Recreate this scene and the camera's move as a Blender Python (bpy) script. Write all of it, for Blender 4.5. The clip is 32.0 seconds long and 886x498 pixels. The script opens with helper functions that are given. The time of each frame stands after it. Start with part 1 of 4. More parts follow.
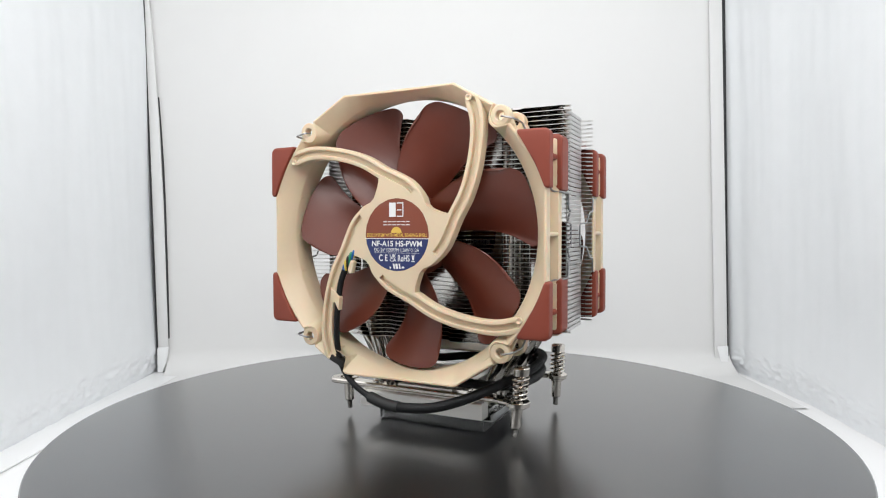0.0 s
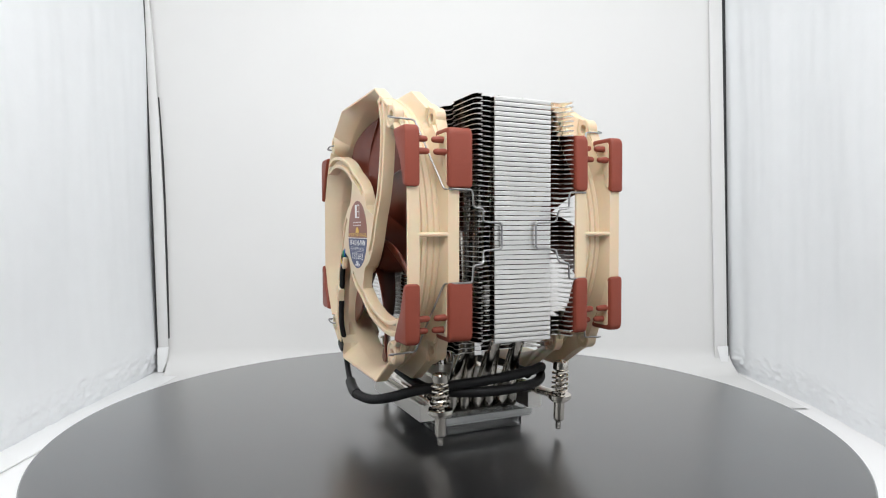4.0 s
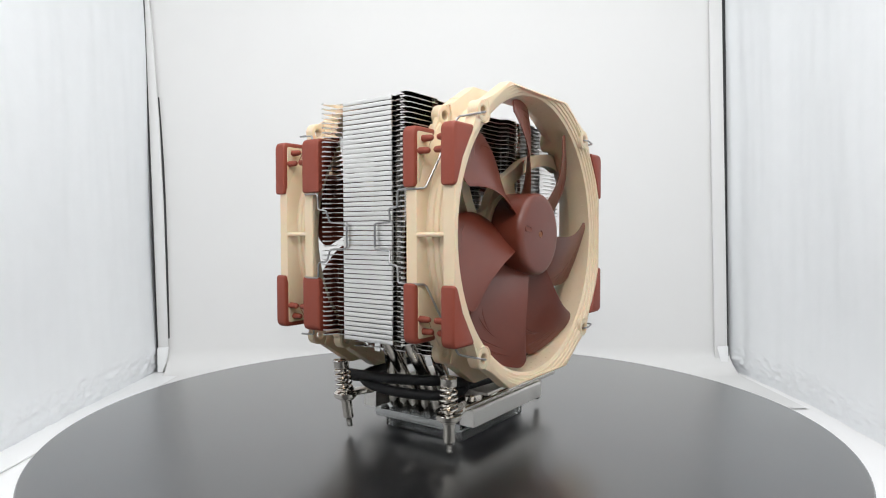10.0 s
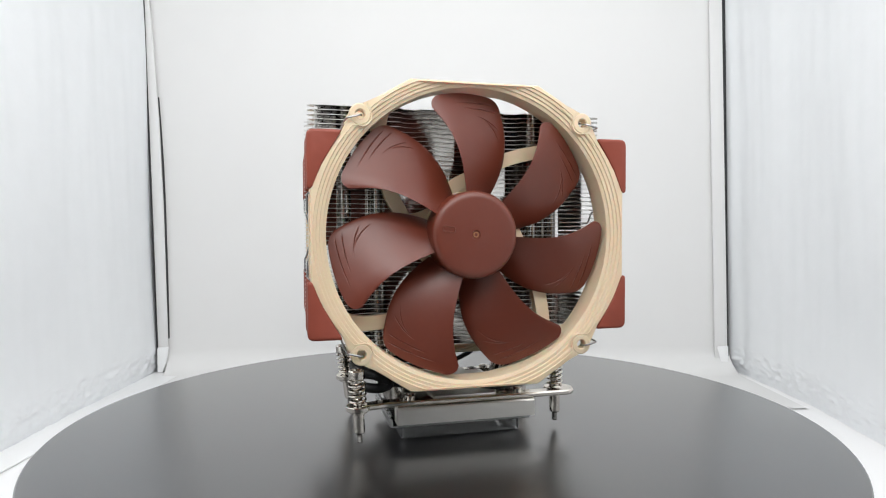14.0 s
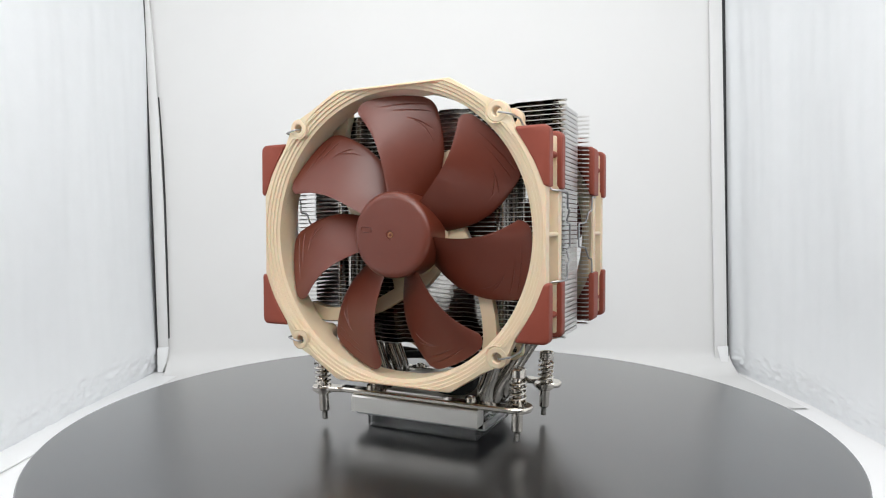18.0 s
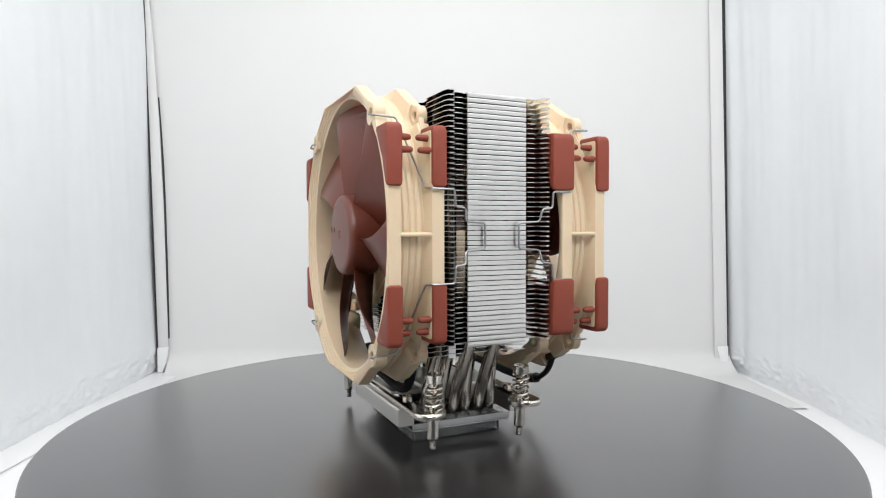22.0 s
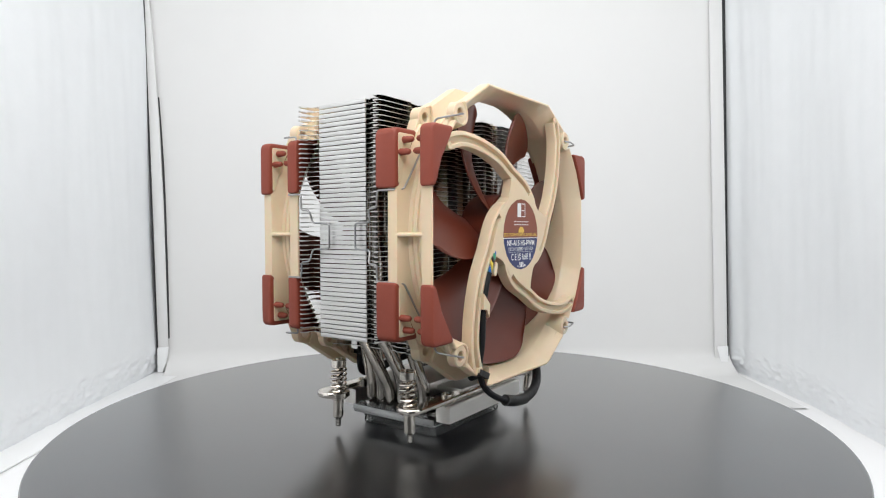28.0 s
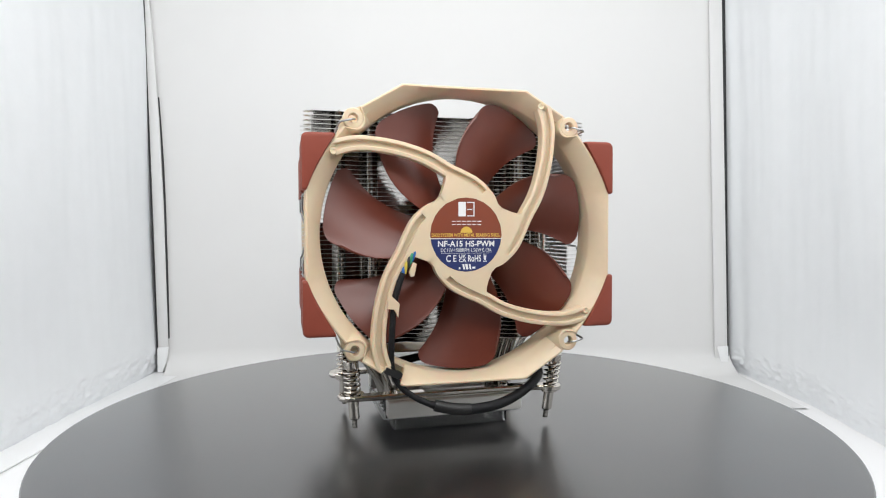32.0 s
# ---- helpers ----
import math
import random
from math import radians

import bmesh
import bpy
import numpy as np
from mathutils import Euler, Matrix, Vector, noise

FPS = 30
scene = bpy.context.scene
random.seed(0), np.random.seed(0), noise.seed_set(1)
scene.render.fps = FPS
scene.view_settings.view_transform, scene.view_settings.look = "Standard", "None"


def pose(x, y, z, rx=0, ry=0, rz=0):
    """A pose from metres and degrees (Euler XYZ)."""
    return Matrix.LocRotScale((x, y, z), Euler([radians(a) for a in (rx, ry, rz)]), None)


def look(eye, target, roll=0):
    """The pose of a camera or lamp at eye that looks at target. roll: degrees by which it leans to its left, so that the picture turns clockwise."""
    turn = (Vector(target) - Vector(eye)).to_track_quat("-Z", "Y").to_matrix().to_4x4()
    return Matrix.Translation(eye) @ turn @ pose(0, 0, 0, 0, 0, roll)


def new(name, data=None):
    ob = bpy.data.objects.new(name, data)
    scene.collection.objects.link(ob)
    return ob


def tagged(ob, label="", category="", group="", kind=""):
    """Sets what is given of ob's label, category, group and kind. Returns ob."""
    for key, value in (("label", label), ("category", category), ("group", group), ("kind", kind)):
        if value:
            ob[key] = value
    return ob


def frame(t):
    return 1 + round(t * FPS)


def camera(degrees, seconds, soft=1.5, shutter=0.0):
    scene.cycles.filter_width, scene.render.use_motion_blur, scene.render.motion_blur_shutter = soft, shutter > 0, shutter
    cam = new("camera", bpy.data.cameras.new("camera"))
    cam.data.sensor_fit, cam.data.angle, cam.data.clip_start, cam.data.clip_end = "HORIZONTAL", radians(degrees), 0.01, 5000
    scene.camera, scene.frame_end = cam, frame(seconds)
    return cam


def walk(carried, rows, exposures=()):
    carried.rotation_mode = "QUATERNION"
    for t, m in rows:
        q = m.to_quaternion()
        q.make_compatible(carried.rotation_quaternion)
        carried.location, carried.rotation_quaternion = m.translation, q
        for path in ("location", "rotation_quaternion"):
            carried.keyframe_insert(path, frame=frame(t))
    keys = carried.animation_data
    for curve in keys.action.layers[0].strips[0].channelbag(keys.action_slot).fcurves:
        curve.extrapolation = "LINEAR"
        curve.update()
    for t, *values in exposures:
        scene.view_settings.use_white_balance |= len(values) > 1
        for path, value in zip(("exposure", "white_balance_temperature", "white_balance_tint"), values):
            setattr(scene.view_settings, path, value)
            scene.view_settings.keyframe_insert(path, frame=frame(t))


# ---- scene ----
# Scale: the fans' fixing holes stand 105 mm apart. The turntable's axis is the origin, its top is z = 0.
cam = camera(70.63, 32.0, soft=1.12)
EYE = (0.0, -0.34145, 0.10254)
AIM = (EYE[0] - 0.002016, EYE[1] + 1.0, EYE[2] - 0.029706)
walk(cam, [(0, look(EYE, AIM, -0.13)), (32, look(EYE, AIM, -0.13))], exposures=[(0, 0.09), (32, 0.09)])

# ---- light: the lamps of the photo tent ----
world = bpy.data.worlds.new("room_light")
world.use_nodes = True
world.node_tree.nodes["Background"].inputs[0].default_value = (0.9, 0.95, 1.0, 1)
world.node_tree.nodes["Background"].inputs[1].default_value = 0.07
scene.world = world


def area_lamp(name, eye, target, sx, sy, watts, colour):
    lamp = bpy.data.lights.new(name, "AREA")
    lamp.shape, lamp.size, lamp.size_y, lamp.energy, lamp.color = "RECTANGLE", sx, sy, watts, colour
    ob = new(name, lamp)
    ob.matrix_world = look(eye, target)
    return ob


area_lamp("tent_lamp_main", (0, -0.10, 0.54), (0, -0.07, 0), 0.54, 0.38, 1.42, (1.0, 0.998, 0.992))
area_lamp("tent_lamp_front", (0, -0.312, 0.35), (0, 0.30, -0.04), 0.52, 0.11, 1.14, (1.0, 0.998, 0.992))

# ---- materials ----


def material(name, colour, rough=0.5, metal=0.0, grain=0.06, scale=400.0, bump=0.05, bump_scale=900.0,
             stretch=(1, 1, 1), sheen=0.12, **more):
    """A surface with two scales of variation in colour and roughness, and fine relief. Scales are per metre."""
    m = bpy.data.materials.new(name)
    m.use_nodes = True
    nodes, links = m.node_tree.nodes, m.node_tree.links
    bsdf = nodes["Principled BSDF"]
    bsdf.inputs["Metallic"].default_value = metal
    for key, value in more.items():
        bsdf.inputs[key.replace("_", " ")].default_value = value
    coord, mapping = nodes.new("ShaderNodeTexCoord"), nodes.new("ShaderNodeMapping")
    mapping.inputs["Scale"].default_value = stretch
    links.new(coord.outputs["Object"], mapping.inputs["Vector"])

    def noise_node(s, detail):
        n = nodes.new("ShaderNodeTexNoise")
        n.inputs["Scale"].default_value, n.inputs["Detail"].default_value = s, detail
        links.new(mapping.outputs["Vector"], n.inputs["Vector"])
        return n

    fine, broad = noise_node(scale, 5), noise_node(scale / 14, 3)
    add = nodes.new("ShaderNodeMath")
    add.operation = "ADD"
    links.new(fine.outputs["Fac"], add.inputs[0])
    links.new(broad.outputs["Fac"], add.inputs[1])
    ramp = nodes.new("ShaderNodeMapRange")
    ramp.inputs["From Min"].default_value, ramp.inputs["From Max"].default_value = 0.45, 1.55
    links.new(add.outputs[0], ramp.inputs["Value"])
    mix = nodes.new("ShaderNodeMix")
    mix.data_type = "RGBA"
    links.new(ramp.outputs["Result"], mix.inputs["Factor"])
    mix.inputs["A"].default_value = (*[max(0, c * (1 - grain)) for c in colour], 1)
    mix.inputs["B"].default_value = (*[min(1, c * (1 + grain)) for c in colour], 1)
    links.new(mix.outputs["Result"], bsdf.inputs["Base Color"])
    rr = nodes.new("ShaderNodeMapRange")
    rr.inputs["To Min"].default_value, rr.inputs["To Max"].default_value = max(0.02, rough * (1 - sheen)), min(1, rough * (1 + sheen))
    links.new(broad.outputs["Fac"], rr.inputs["Value"])
    links.new(rr.outputs["Result"], bsdf.inputs["Roughness"])
    if bump:
        relief, b = noise_node(bump_scale, 3), nodes.new("ShaderNodeBump")
        b.inputs["Strength"].default_value, b.inputs["Distance"].default_value = bump, 0.0004
        links.new(relief.outputs["Fac"], b.inputs["Height"])
        links.new(b.outputs["Normal"], bsdf.inputs["Normal"])
    return m


BEIGE = material("beige_plastic", (0.655, 0.522, 0.362), 0.42, grain=0.03, bump=0.06, bump_scale=1500, Subsurface_Weight=0.22, Subsurface_Scale=0.003)
BROWN = material("brown_plastic", (0.124, 0.0255, 0.0128), 0.35, grain=0.05, bump=0.06, bump_scale=1800, Specular_IOR_Level=0.55)
RUBBER = material("brown_rubber", (0.222, 0.047, 0.028), 0.50, grain=0.05, bump=0.10, bump_scale=1500, Specular_IOR_Level=0.32)
FIN = material("fin_aluminium", (0.67, 0.66, 0.645), 0.30, 1.0, grain=0.03, bump=0.01, bump_scale=120, stretch=(1, 1, 0.2))
PLATE = material("fin_plate", (0.62, 0.605, 0.58), 0.11, 1.0, grain=0.03, bump=0.0)
NICKEL = material("nickel_plating", (0.70, 0.655, 0.595), 0.11, 1.0, grain=0.05, bump=0.0)
PIPE = material("pipe_nickel", (0.49, 0.46, 0.42), 0.16, 1.0, grain=0.06, bump=0.0)
SATIN = material("satin_nickel", (0.76, 0.735, 0.695), 0.36, 1.0, grain=0.04, bump=0.05, bump_scale=1200, stretch=(0.1, 1, 1))
WIRE = material("steel_wire", (0.34, 0.34, 0.34), 0.32, 1.0, grain=0.05, bump=0.03)
DULL = material("dull_steel", (0.17, 0.165, 0.155), 0.45, 1.0, grain=0.1, bump=0.03)
CABLE = material("black_sleeve", (0.006, 0.006, 0.007), 0.55, grain=0.2, bump=0.5, bump_scale=2200, Specular_IOR_Level=0.3)
BLACK = material("black_plastic", (0.009, 0.009, 0.009), 0.5, grain=0.15)
DISC = material("black_acrylic", (0.004, 0.0042, 0.005), 0.30, grain=0.0, scale=40, bump=0.0, sheen=0.0, IOR=1.75, Coat_Weight=1.0, Coat_Roughness=0.24, Coat_IOR=1.6)
SILVER = material("silver_foil_fabric", (0.888, 0.908, 0.926), 0.40, 0.3, grain=0.025, scale=60, bump=0.22, bump_scale=230)
WHITE = material("white_sheet", (0.88, 0.88, 0.885), 0.6, grain=0.012, scale=30, bump=0.05, bump_scale=60)
SHEET = material("backdrop_sheet", (0.735, 0.734, 0.729), 0.6, grain=0.012, scale=30, bump=0.03, bump_scale=60)
STRIP = material("white_tape", (0.90, 0.905, 0.91), 0.4, grain=0.02, scale=60)
DARK = material("gap_shade", (0.02, 0.02, 0.022), 0.6, grain=0.2)
FLAP = material("grey_flap", (0.52, 0.52, 0.52), 0.7, grain=0.03, scale=30)
LABEL_RED = material("label_brown", (0.20, 0.045, 0.020), 0.3, grain=0.04, bump=0.01)
LABEL_BLUE = material("label_blue", (0.011, 0.022, 0.110), 0.4, grain=0.04, bump=0.01)
LABEL_WHITE = material("label_white_print", (0.72, 0.72, 0.72), 0.4, grain=0.02, bump=0.0)
LABEL_GOLD = material("label_gold_print", (0.66, 0.42, 0.07), 0.4, grain=0.04, bump=0.0)
TAN = material("tan_plastic", (0.30, 0.13, 0.05), 0.45, grain=0.05)
LEAD_BLUE = material("blue_lead", (0.01, 0.10, 0.35), 0.4)
LEAD_GREEN = material("green_lead", (0.02, 0.22, 0.12), 0.4)
LEAD_YELLOW = material("yellow_lead", (0.6, 0.45, 0.05), 0.4)


def clear_film(name, tint, rough, cloud):
    """Thin clear plastic: light goes straight through, with a gloss by the Fresnel law."""
    m = bpy.data.materials.new(name)
    m.use_nodes = True
    nodes, links = m.node_tree.nodes, m.node_tree.links
    nodes.remove(nodes["Principled BSDF"])
    clear, gloss = nodes.new("ShaderNodeBsdfTransparent"), nodes.new("ShaderNodeBsdfGlossy")
    clear.inputs["Color"].default_value = (*tint, 1)
    gloss.inputs["Roughness"].default_value = rough * 0.5
    haze, body = nodes.new("ShaderNodeBsdfDiffuse"), nodes.new("ShaderNodeMixShader")
    haze.inputs["Color"].default_value = (0.8, 0.82, 0.82, 1)
    body.inputs["Fac"].default_value = cloud
    links.new(clear.outputs["BSDF"], body.inputs[1])
    links.new(haze.outputs["BSDF"], body.inputs[2])
    fresnel, mix = nodes.new("ShaderNodeFresnel"), nodes.new("ShaderNodeMixShader")
    fresnel.inputs["IOR"].default_value = 1.55
    links.new(fresnel.outputs["Fac"], mix.inputs["Fac"])
    links.new(body.outputs["Shader"], mix.inputs[1])
    links.new(gloss.outputs["BSDF"], mix.inputs[2])
    links.new(mix.outputs["Shader"], nodes["Material Output"].inputs["Surface"])
    return m


CLEAR = clear_film("clear_plastic", (0.985, 0.988, 0.988), 0.10, 0.08)
# cloudier copy of the clear plastic, pale for the light its edges collect
CLEAR_EDGE = clear_film("clear_plastic_lit_edge", (0.97, 0.975, 0.975), 0.30, 0.5)

# ---- mesh tools; their lengths are in millimetres ----
MM = 0.001


def part(name, bm, mat, parent=None, label="", sharp=32):
    """Links a bmesh in millimetres as one mesh object, under parent where one is given."""
    for v in bm.verts:
        v.co *= MM
    bmesh.ops.recalc_face_normals(bm, faces=bm.faces)
    me = bpy.data.meshes.new(name)
    bm.to_mesh(me)
    bm.free()
    for p in me.polygons:
        p.use_smooth = True
    me.set_sharp_from_angle(angle=radians(sharp))
    me.materials.append(mat)
    ob = new(name, me)
    ob.parent = parent
    if label:
        tagged(ob, label=label)
    return ob


def skin(bm, rings, closed_u=True, closed_v=False, caps=True):
    """Faces between rings of points: u runs along a ring, v from ring to ring."""
    vs = [[bm.verts.new(p) for p in ring] for ring in rings]
    n, m = len(vs[0]), len(vs)
    for j in range(m if closed_v else m - 1):
        a, b = vs[j], vs[(j + 1) % m]
        for i in range(n if closed_u else n - 1):
            k = (i + 1) % n
            bm.faces.new((a[i], a[k], b[k], b[i]))
    if caps and not closed_v and closed_u:
        bm.faces.new(vs[0])
        bm.faces.new(list(reversed(vs[-1])))
    return bm


def smooth_path(points, steps=6, loop=False):
    """A Catmull-Rom curve through the points."""
    p = [Vector(q) for q in points]
    out, n = [], len(p)
    for i in range(n if loop else n - 1):
        if loop:
            a, b, c, d = p[i - 1], p[i], p[(i + 1) % n], p[(i + 2) % n]
        else:
            a, b, c, d = p[max(i - 1, 0)], p[i], p[i + 1], p[min(i + 2, n - 1)]
        for s in range(steps):
            t = s / steps
            out.append(0.5 * (2 * b + (c - a) * t + (2 * a - 5 * b + 4 * c - d) * t * t + (3 * b - a - 3 * c + d) * t ** 3))
    return out if loop else out + [p[-1]]


def round_path(points, radius, steps=4):
    """A polyline whose corners are rounded with arcs of about that radius."""
    p = [Vector(q) for q in points]
    out = [p[0]]
    for a, b, c in zip(p, p[1:], p[2:]):
        da, dc = (a - b), (c - b)
        r = min(radius, da.length * 0.45, dc.length * 0.45)
        s, e = b + da.normalized() * r, b + dc.normalized() * r
        for i in range(steps + 1):
            t = i / steps
            out.append((1 - t) ** 2 * s + 2 * t * (1 - t) * b + t * t * e)
    return out + [p[-1]]


def tube(bm, path, radius, seg=10):
    """A round tube along a path; radius is a number or one for each point."""
    path = [Vector(p) for p in path]
    rad = radius if isinstance(radius, (list, tuple)) else [radius] * len(path)
    rings, side = [], None
    for i, p in enumerate(path):
        t = (path[min(i + 1, len(path) - 1)] - path[max(i - 1, 0)]).normalized()
        if side is None:
            side = t.orthogonal().normalized()
        side = (side - t * side.dot(t)).normalized()
        up = t.cross(side)
        rings.append([p + rad[i] * (math.cos(a) * side + math.sin(a) * up)
                      for a in [2 * math.pi * k / seg for k in range(seg)]])
    return skin(bm, rings)


def lathe(bm, profile, seg=32, at=(0, 0, 0), axis="z", closed=False):
    """A turned body from (radius, height) pairs."""
    rings = []
    for r, h in profile:
        ring = []
        for k in range(seg):
            a = 2 * math.pi * k / seg
            c, s = r * math.cos(a), r * math.sin(a)
            q = (c, s, h) if axis == "z" else (c, h, s) if axis == "y" else (h, c, s)
            ring.append(Vector(q) + Vector(at))
        rings.append(ring)
    return skin(bm, rings, closed_v=closed)


def block(bm, lo, hi, bevel=0.4, seg=2):
    """A box with chamfered edges."""
    b = bmesh.new()
    bmesh.ops.create_cube(b, size=1)
    for v in b.verts:
        v.co = Vector([lo[i] + (v.co[i] + 0.5) * (hi[i] - lo[i]) for i in range(3)])
    if bevel:
        bmesh.ops.bevel(b, geom=b.edges[:], offset=bevel, segments=seg, affect="EDGES", profile=0.6)
    me = bpy.data.meshes.new("tmp")
    b.to_mesh(me)
    b.free()
    bm.from_mesh(me)
    bpy.data.meshes.remove(me)
    return bm


def round_poly(points, radius, steps=4):
    """A closed polygon in a plane with rounded corners; radius is a number or one for each corner."""
    p = [Vector(q) for q in points]
    n, out = len(p), []
    for i in range(n):
        rr = radius[i] if isinstance(radius, (list, tuple)) else radius
        a, b, c = p[i - 1], p[i], p[(i + 1) % n]
        r = min(rr, (a - b).length * 0.45, (c - b).length * 0.45)
        s, e = b + (a - b).normalized() * r, b + (c - b).normalized() * r
        for k in range(steps + 1):
            t = k / steps
            out.append((1 - t) ** 2 * s + 2 * t * (1 - t) * b + t * t * e)
    return out


def prism(bm, poly, lo, hi, plane="xy", chamfer=0.3):
    """A plate with that outline between two heights, its rims chamfered."""
    c = sum((Vector(q) for q in poly), Vector((0, 0))) / len(poly)

    def lift(q, h, inset):
        q = Vector(q)
        d = c - q
        q = q + d.normalized() * inset
        return (q[0], q[1], h) if plane == "xy" else (q[0], h, q[1]) if plane == "xz" else (h, q[0], q[1])

    s = 1 if hi > lo else -1
    if chamfer > 0.6:
        turn = ((0.0, 1.0), (0.076, 0.617), (0.293, 0.293), (0.617, 0.076), (1.0, 0.0))
        rings = [[lift(q, lo + s * chamfer * h, chamfer * i) for q in poly] for h, i in turn]
        rings += [[lift(q, hi - s * chamfer * h, chamfer * i) for q in poly] for h, i in reversed(turn)]
    else:
        rings = [[lift(q, lo, chamfer) for q in poly], [lift(q, lo + s * chamfer, 0) for q in poly],
                 [lift(q, hi - s * chamfer, 0) for q in poly], [lift(q, hi, chamfer) for q in poly]]
    return skin(bm, rings)


def stroke(path, width):
    """The outline of a flat strip of that width along a path in a plane, with round ends."""
    p = [Vector(q) for q in path]
    left, right = [], []
    for i, q in enumerate(p):
        t = (p[min(i + 1, len(p) - 1)] - p[max(i - 1, 0)]).normalized()
        nrm = Vector((-t[1], t[0]))
        left.append(q + nrm * width / 2)
        right.append(q - nrm * width / 2)
    return left, right


def thing(name, label, category, group=""):
    return tagged(new(name), label, category, group)

# ---- the photo tent ----
FLOOR = -45.0          # the tent's floor, under the turntable
SIDE, BACK, FRONT, TOP = 306.0, 330.0, -350.0, 555.0



def lean(z):
    """The tent leans a little to the west."""
    return -0.018 * (z - FLOOR)


def corner_lean(z, side):
    """How far the rear corners stand off the upright: the west one leans out more."""
    return 6.5 - 0.007 * (z - FLOOR) if side < 0 else -0.9 - 0.009 * (z - FLOOR)


def leaning(bm):
    for v in bm.verts:
        v.co[0] += lean(v.co[2])
    return bm


bm = bmesh.new()
block(bm, (-SIDE - 8, FRONT, FLOOR - 6), (SIDE + 8, BACK + 8, FLOOR), 0)
tagged(part("floor", bm, WHITE), "white floor sheet of the photo tent", "floor", kind="structure")
bm = bmesh.new()
block(bm, (-SIDE - 8, FRONT, TOP), (SIDE + 8, BACK + 8, TOP + 6), 0)
tagged(part("ceiling", bm, SILVER), "silver foil ceiling of the photo tent", "ceiling", kind="structure")


def foil_wall(name, side):
    """A foil side wall, slightly bowed, creased along its foot and at its rear edge."""
    rings = []
    ny, nz = 260, 150
    for off in (0.0, 6.0):
        for_y = []
        for j in range(nz + 1):
            z = FLOOR - 1 + (46.0 * j / 40 if j < 40 else 46.0 + (TOP - FLOOR - 45) * (j - 40) / (nz - 40))
            row = []
            for i in range(ny + 1):
                y = FRONT + (316.0 - FRONT) * i / ny
                q = Vector((y * 0.008, z * 0.004, side * 3.0))
                bow = 3.0 * math.sin(y * 0.011 + side) + 2.5 * noise.noise(q * 1.3)
                bow += 2.2 * noise.noise(Vector((y * 0.028, z * 0.0045, side * 7.0))) + 0.7 * noise.noise(Vector((y * 0.09, z * 0.012, side * 5.0)))
                foot = max(0.0, 1 - (z - FLOOR) / 34.0)
                band = min(1.0, 2.2 * foot) * min(1.0, (z - FLOOR + 1) / 5.0)
                bow += 5.0 * foot * foot + band * 2.2 * noise.noise(Vector((y * 0.08, z * 0.09, side)))
                bow += band * 2.8 * noise.noise(Vector((y * 0.17, z * 0.24, side * 2.0)))
                bow += band * 2.2 * abs(noise.noise(Vector((y * 0.25 + z * 0.1, z * 0.3 - y * 0.06, side * 4.0))))
                rear = max(0.0, 1 - (316.0 - y) / 30.0)
                if side < 0:
                    base = 289.5 + 13 * min(1.0, max(0.0, y / 312))
                else:
                    mid = min(1.0, max(0.0, (y - 60) / 150))
                    base = 293 + 12 * mid * mid * (3 - 2 * mid) - 9.5 * rear ** 1.4 * (0.82 + 0.18 * min(1.0, max(0.0, z / 300)))
                swing = min(1.0, max(0.0, (y - 60) / 240))
                row.append((side * (base + bow * 0.7 + off) + lean(z) + swing * corner_lean(z, side), y, z))
            for_y.append(row)
        rings.append(for_y)
    bm = bmesh.new()
    skin(bm, rings[0], closed_u=False, caps=False)
    skin(bm, rings[1], closed_u=False, caps=False)
    return tagged(part(name, bm, SILVER, sharp=60), "crinkled silver foil side wall of the photo tent", "wall", kind="structure")


foil_wall("wall_west", -1)
foil_wall("wall_east", 1)

bm = bmesh.new()
block(bm, (-SIDE - 8, BACK + 2, FLOOR), (SIDE + 8, BACK + 8, TOP), 0)
tagged(part("wall_north", bm, WHITE), "white fabric rear wall of the photo tent", "wall", kind="structure")

# the hanging sheet that sweeps forward onto the floor
rows = []
for off in (0.0, 1.0):
    for k in range(44):
        if k >= 40:
            y, z = 280.0 - 28 * (k - 39), -44.0
        elif k < 22:
            y, z = 306.0, TOP - 10 - (TOP - 10 + 18) * k / 21
        else:
            a = (k - 21) / 18 * math.pi / 2
            y, z = 306.0 - 26 * (1 - math.cos(a)), -18 - 26 * math.sin(a)
        wider = min(11.0, 9.0 * (max(0.0, z - 130) / 190) ** 1.5)
        left, right = -287 - 2 * math.sin(k * 0.12) + lean(z) - wider, 296 - 2 * math.sin(k * 0.12) + lean(z)
        rows.append([(x, y + off + 0.8 * math.sin(x * 0.02), z - (0.4 * off if k > 30 else 0)) for x in
                     [left + (right - left) * i / 30 for i in range(31)]])
bm = bmesh.new()
skin(bm, rows[:44], closed_u=False, caps=False)
skin(bm, rows[44:], closed_u=False, caps=False)
tagged(part("backdrop", bm, SHEET, sharp=80), "smooth white backdrop sheet hung in the photo tent", "backdrop", kind="structure")

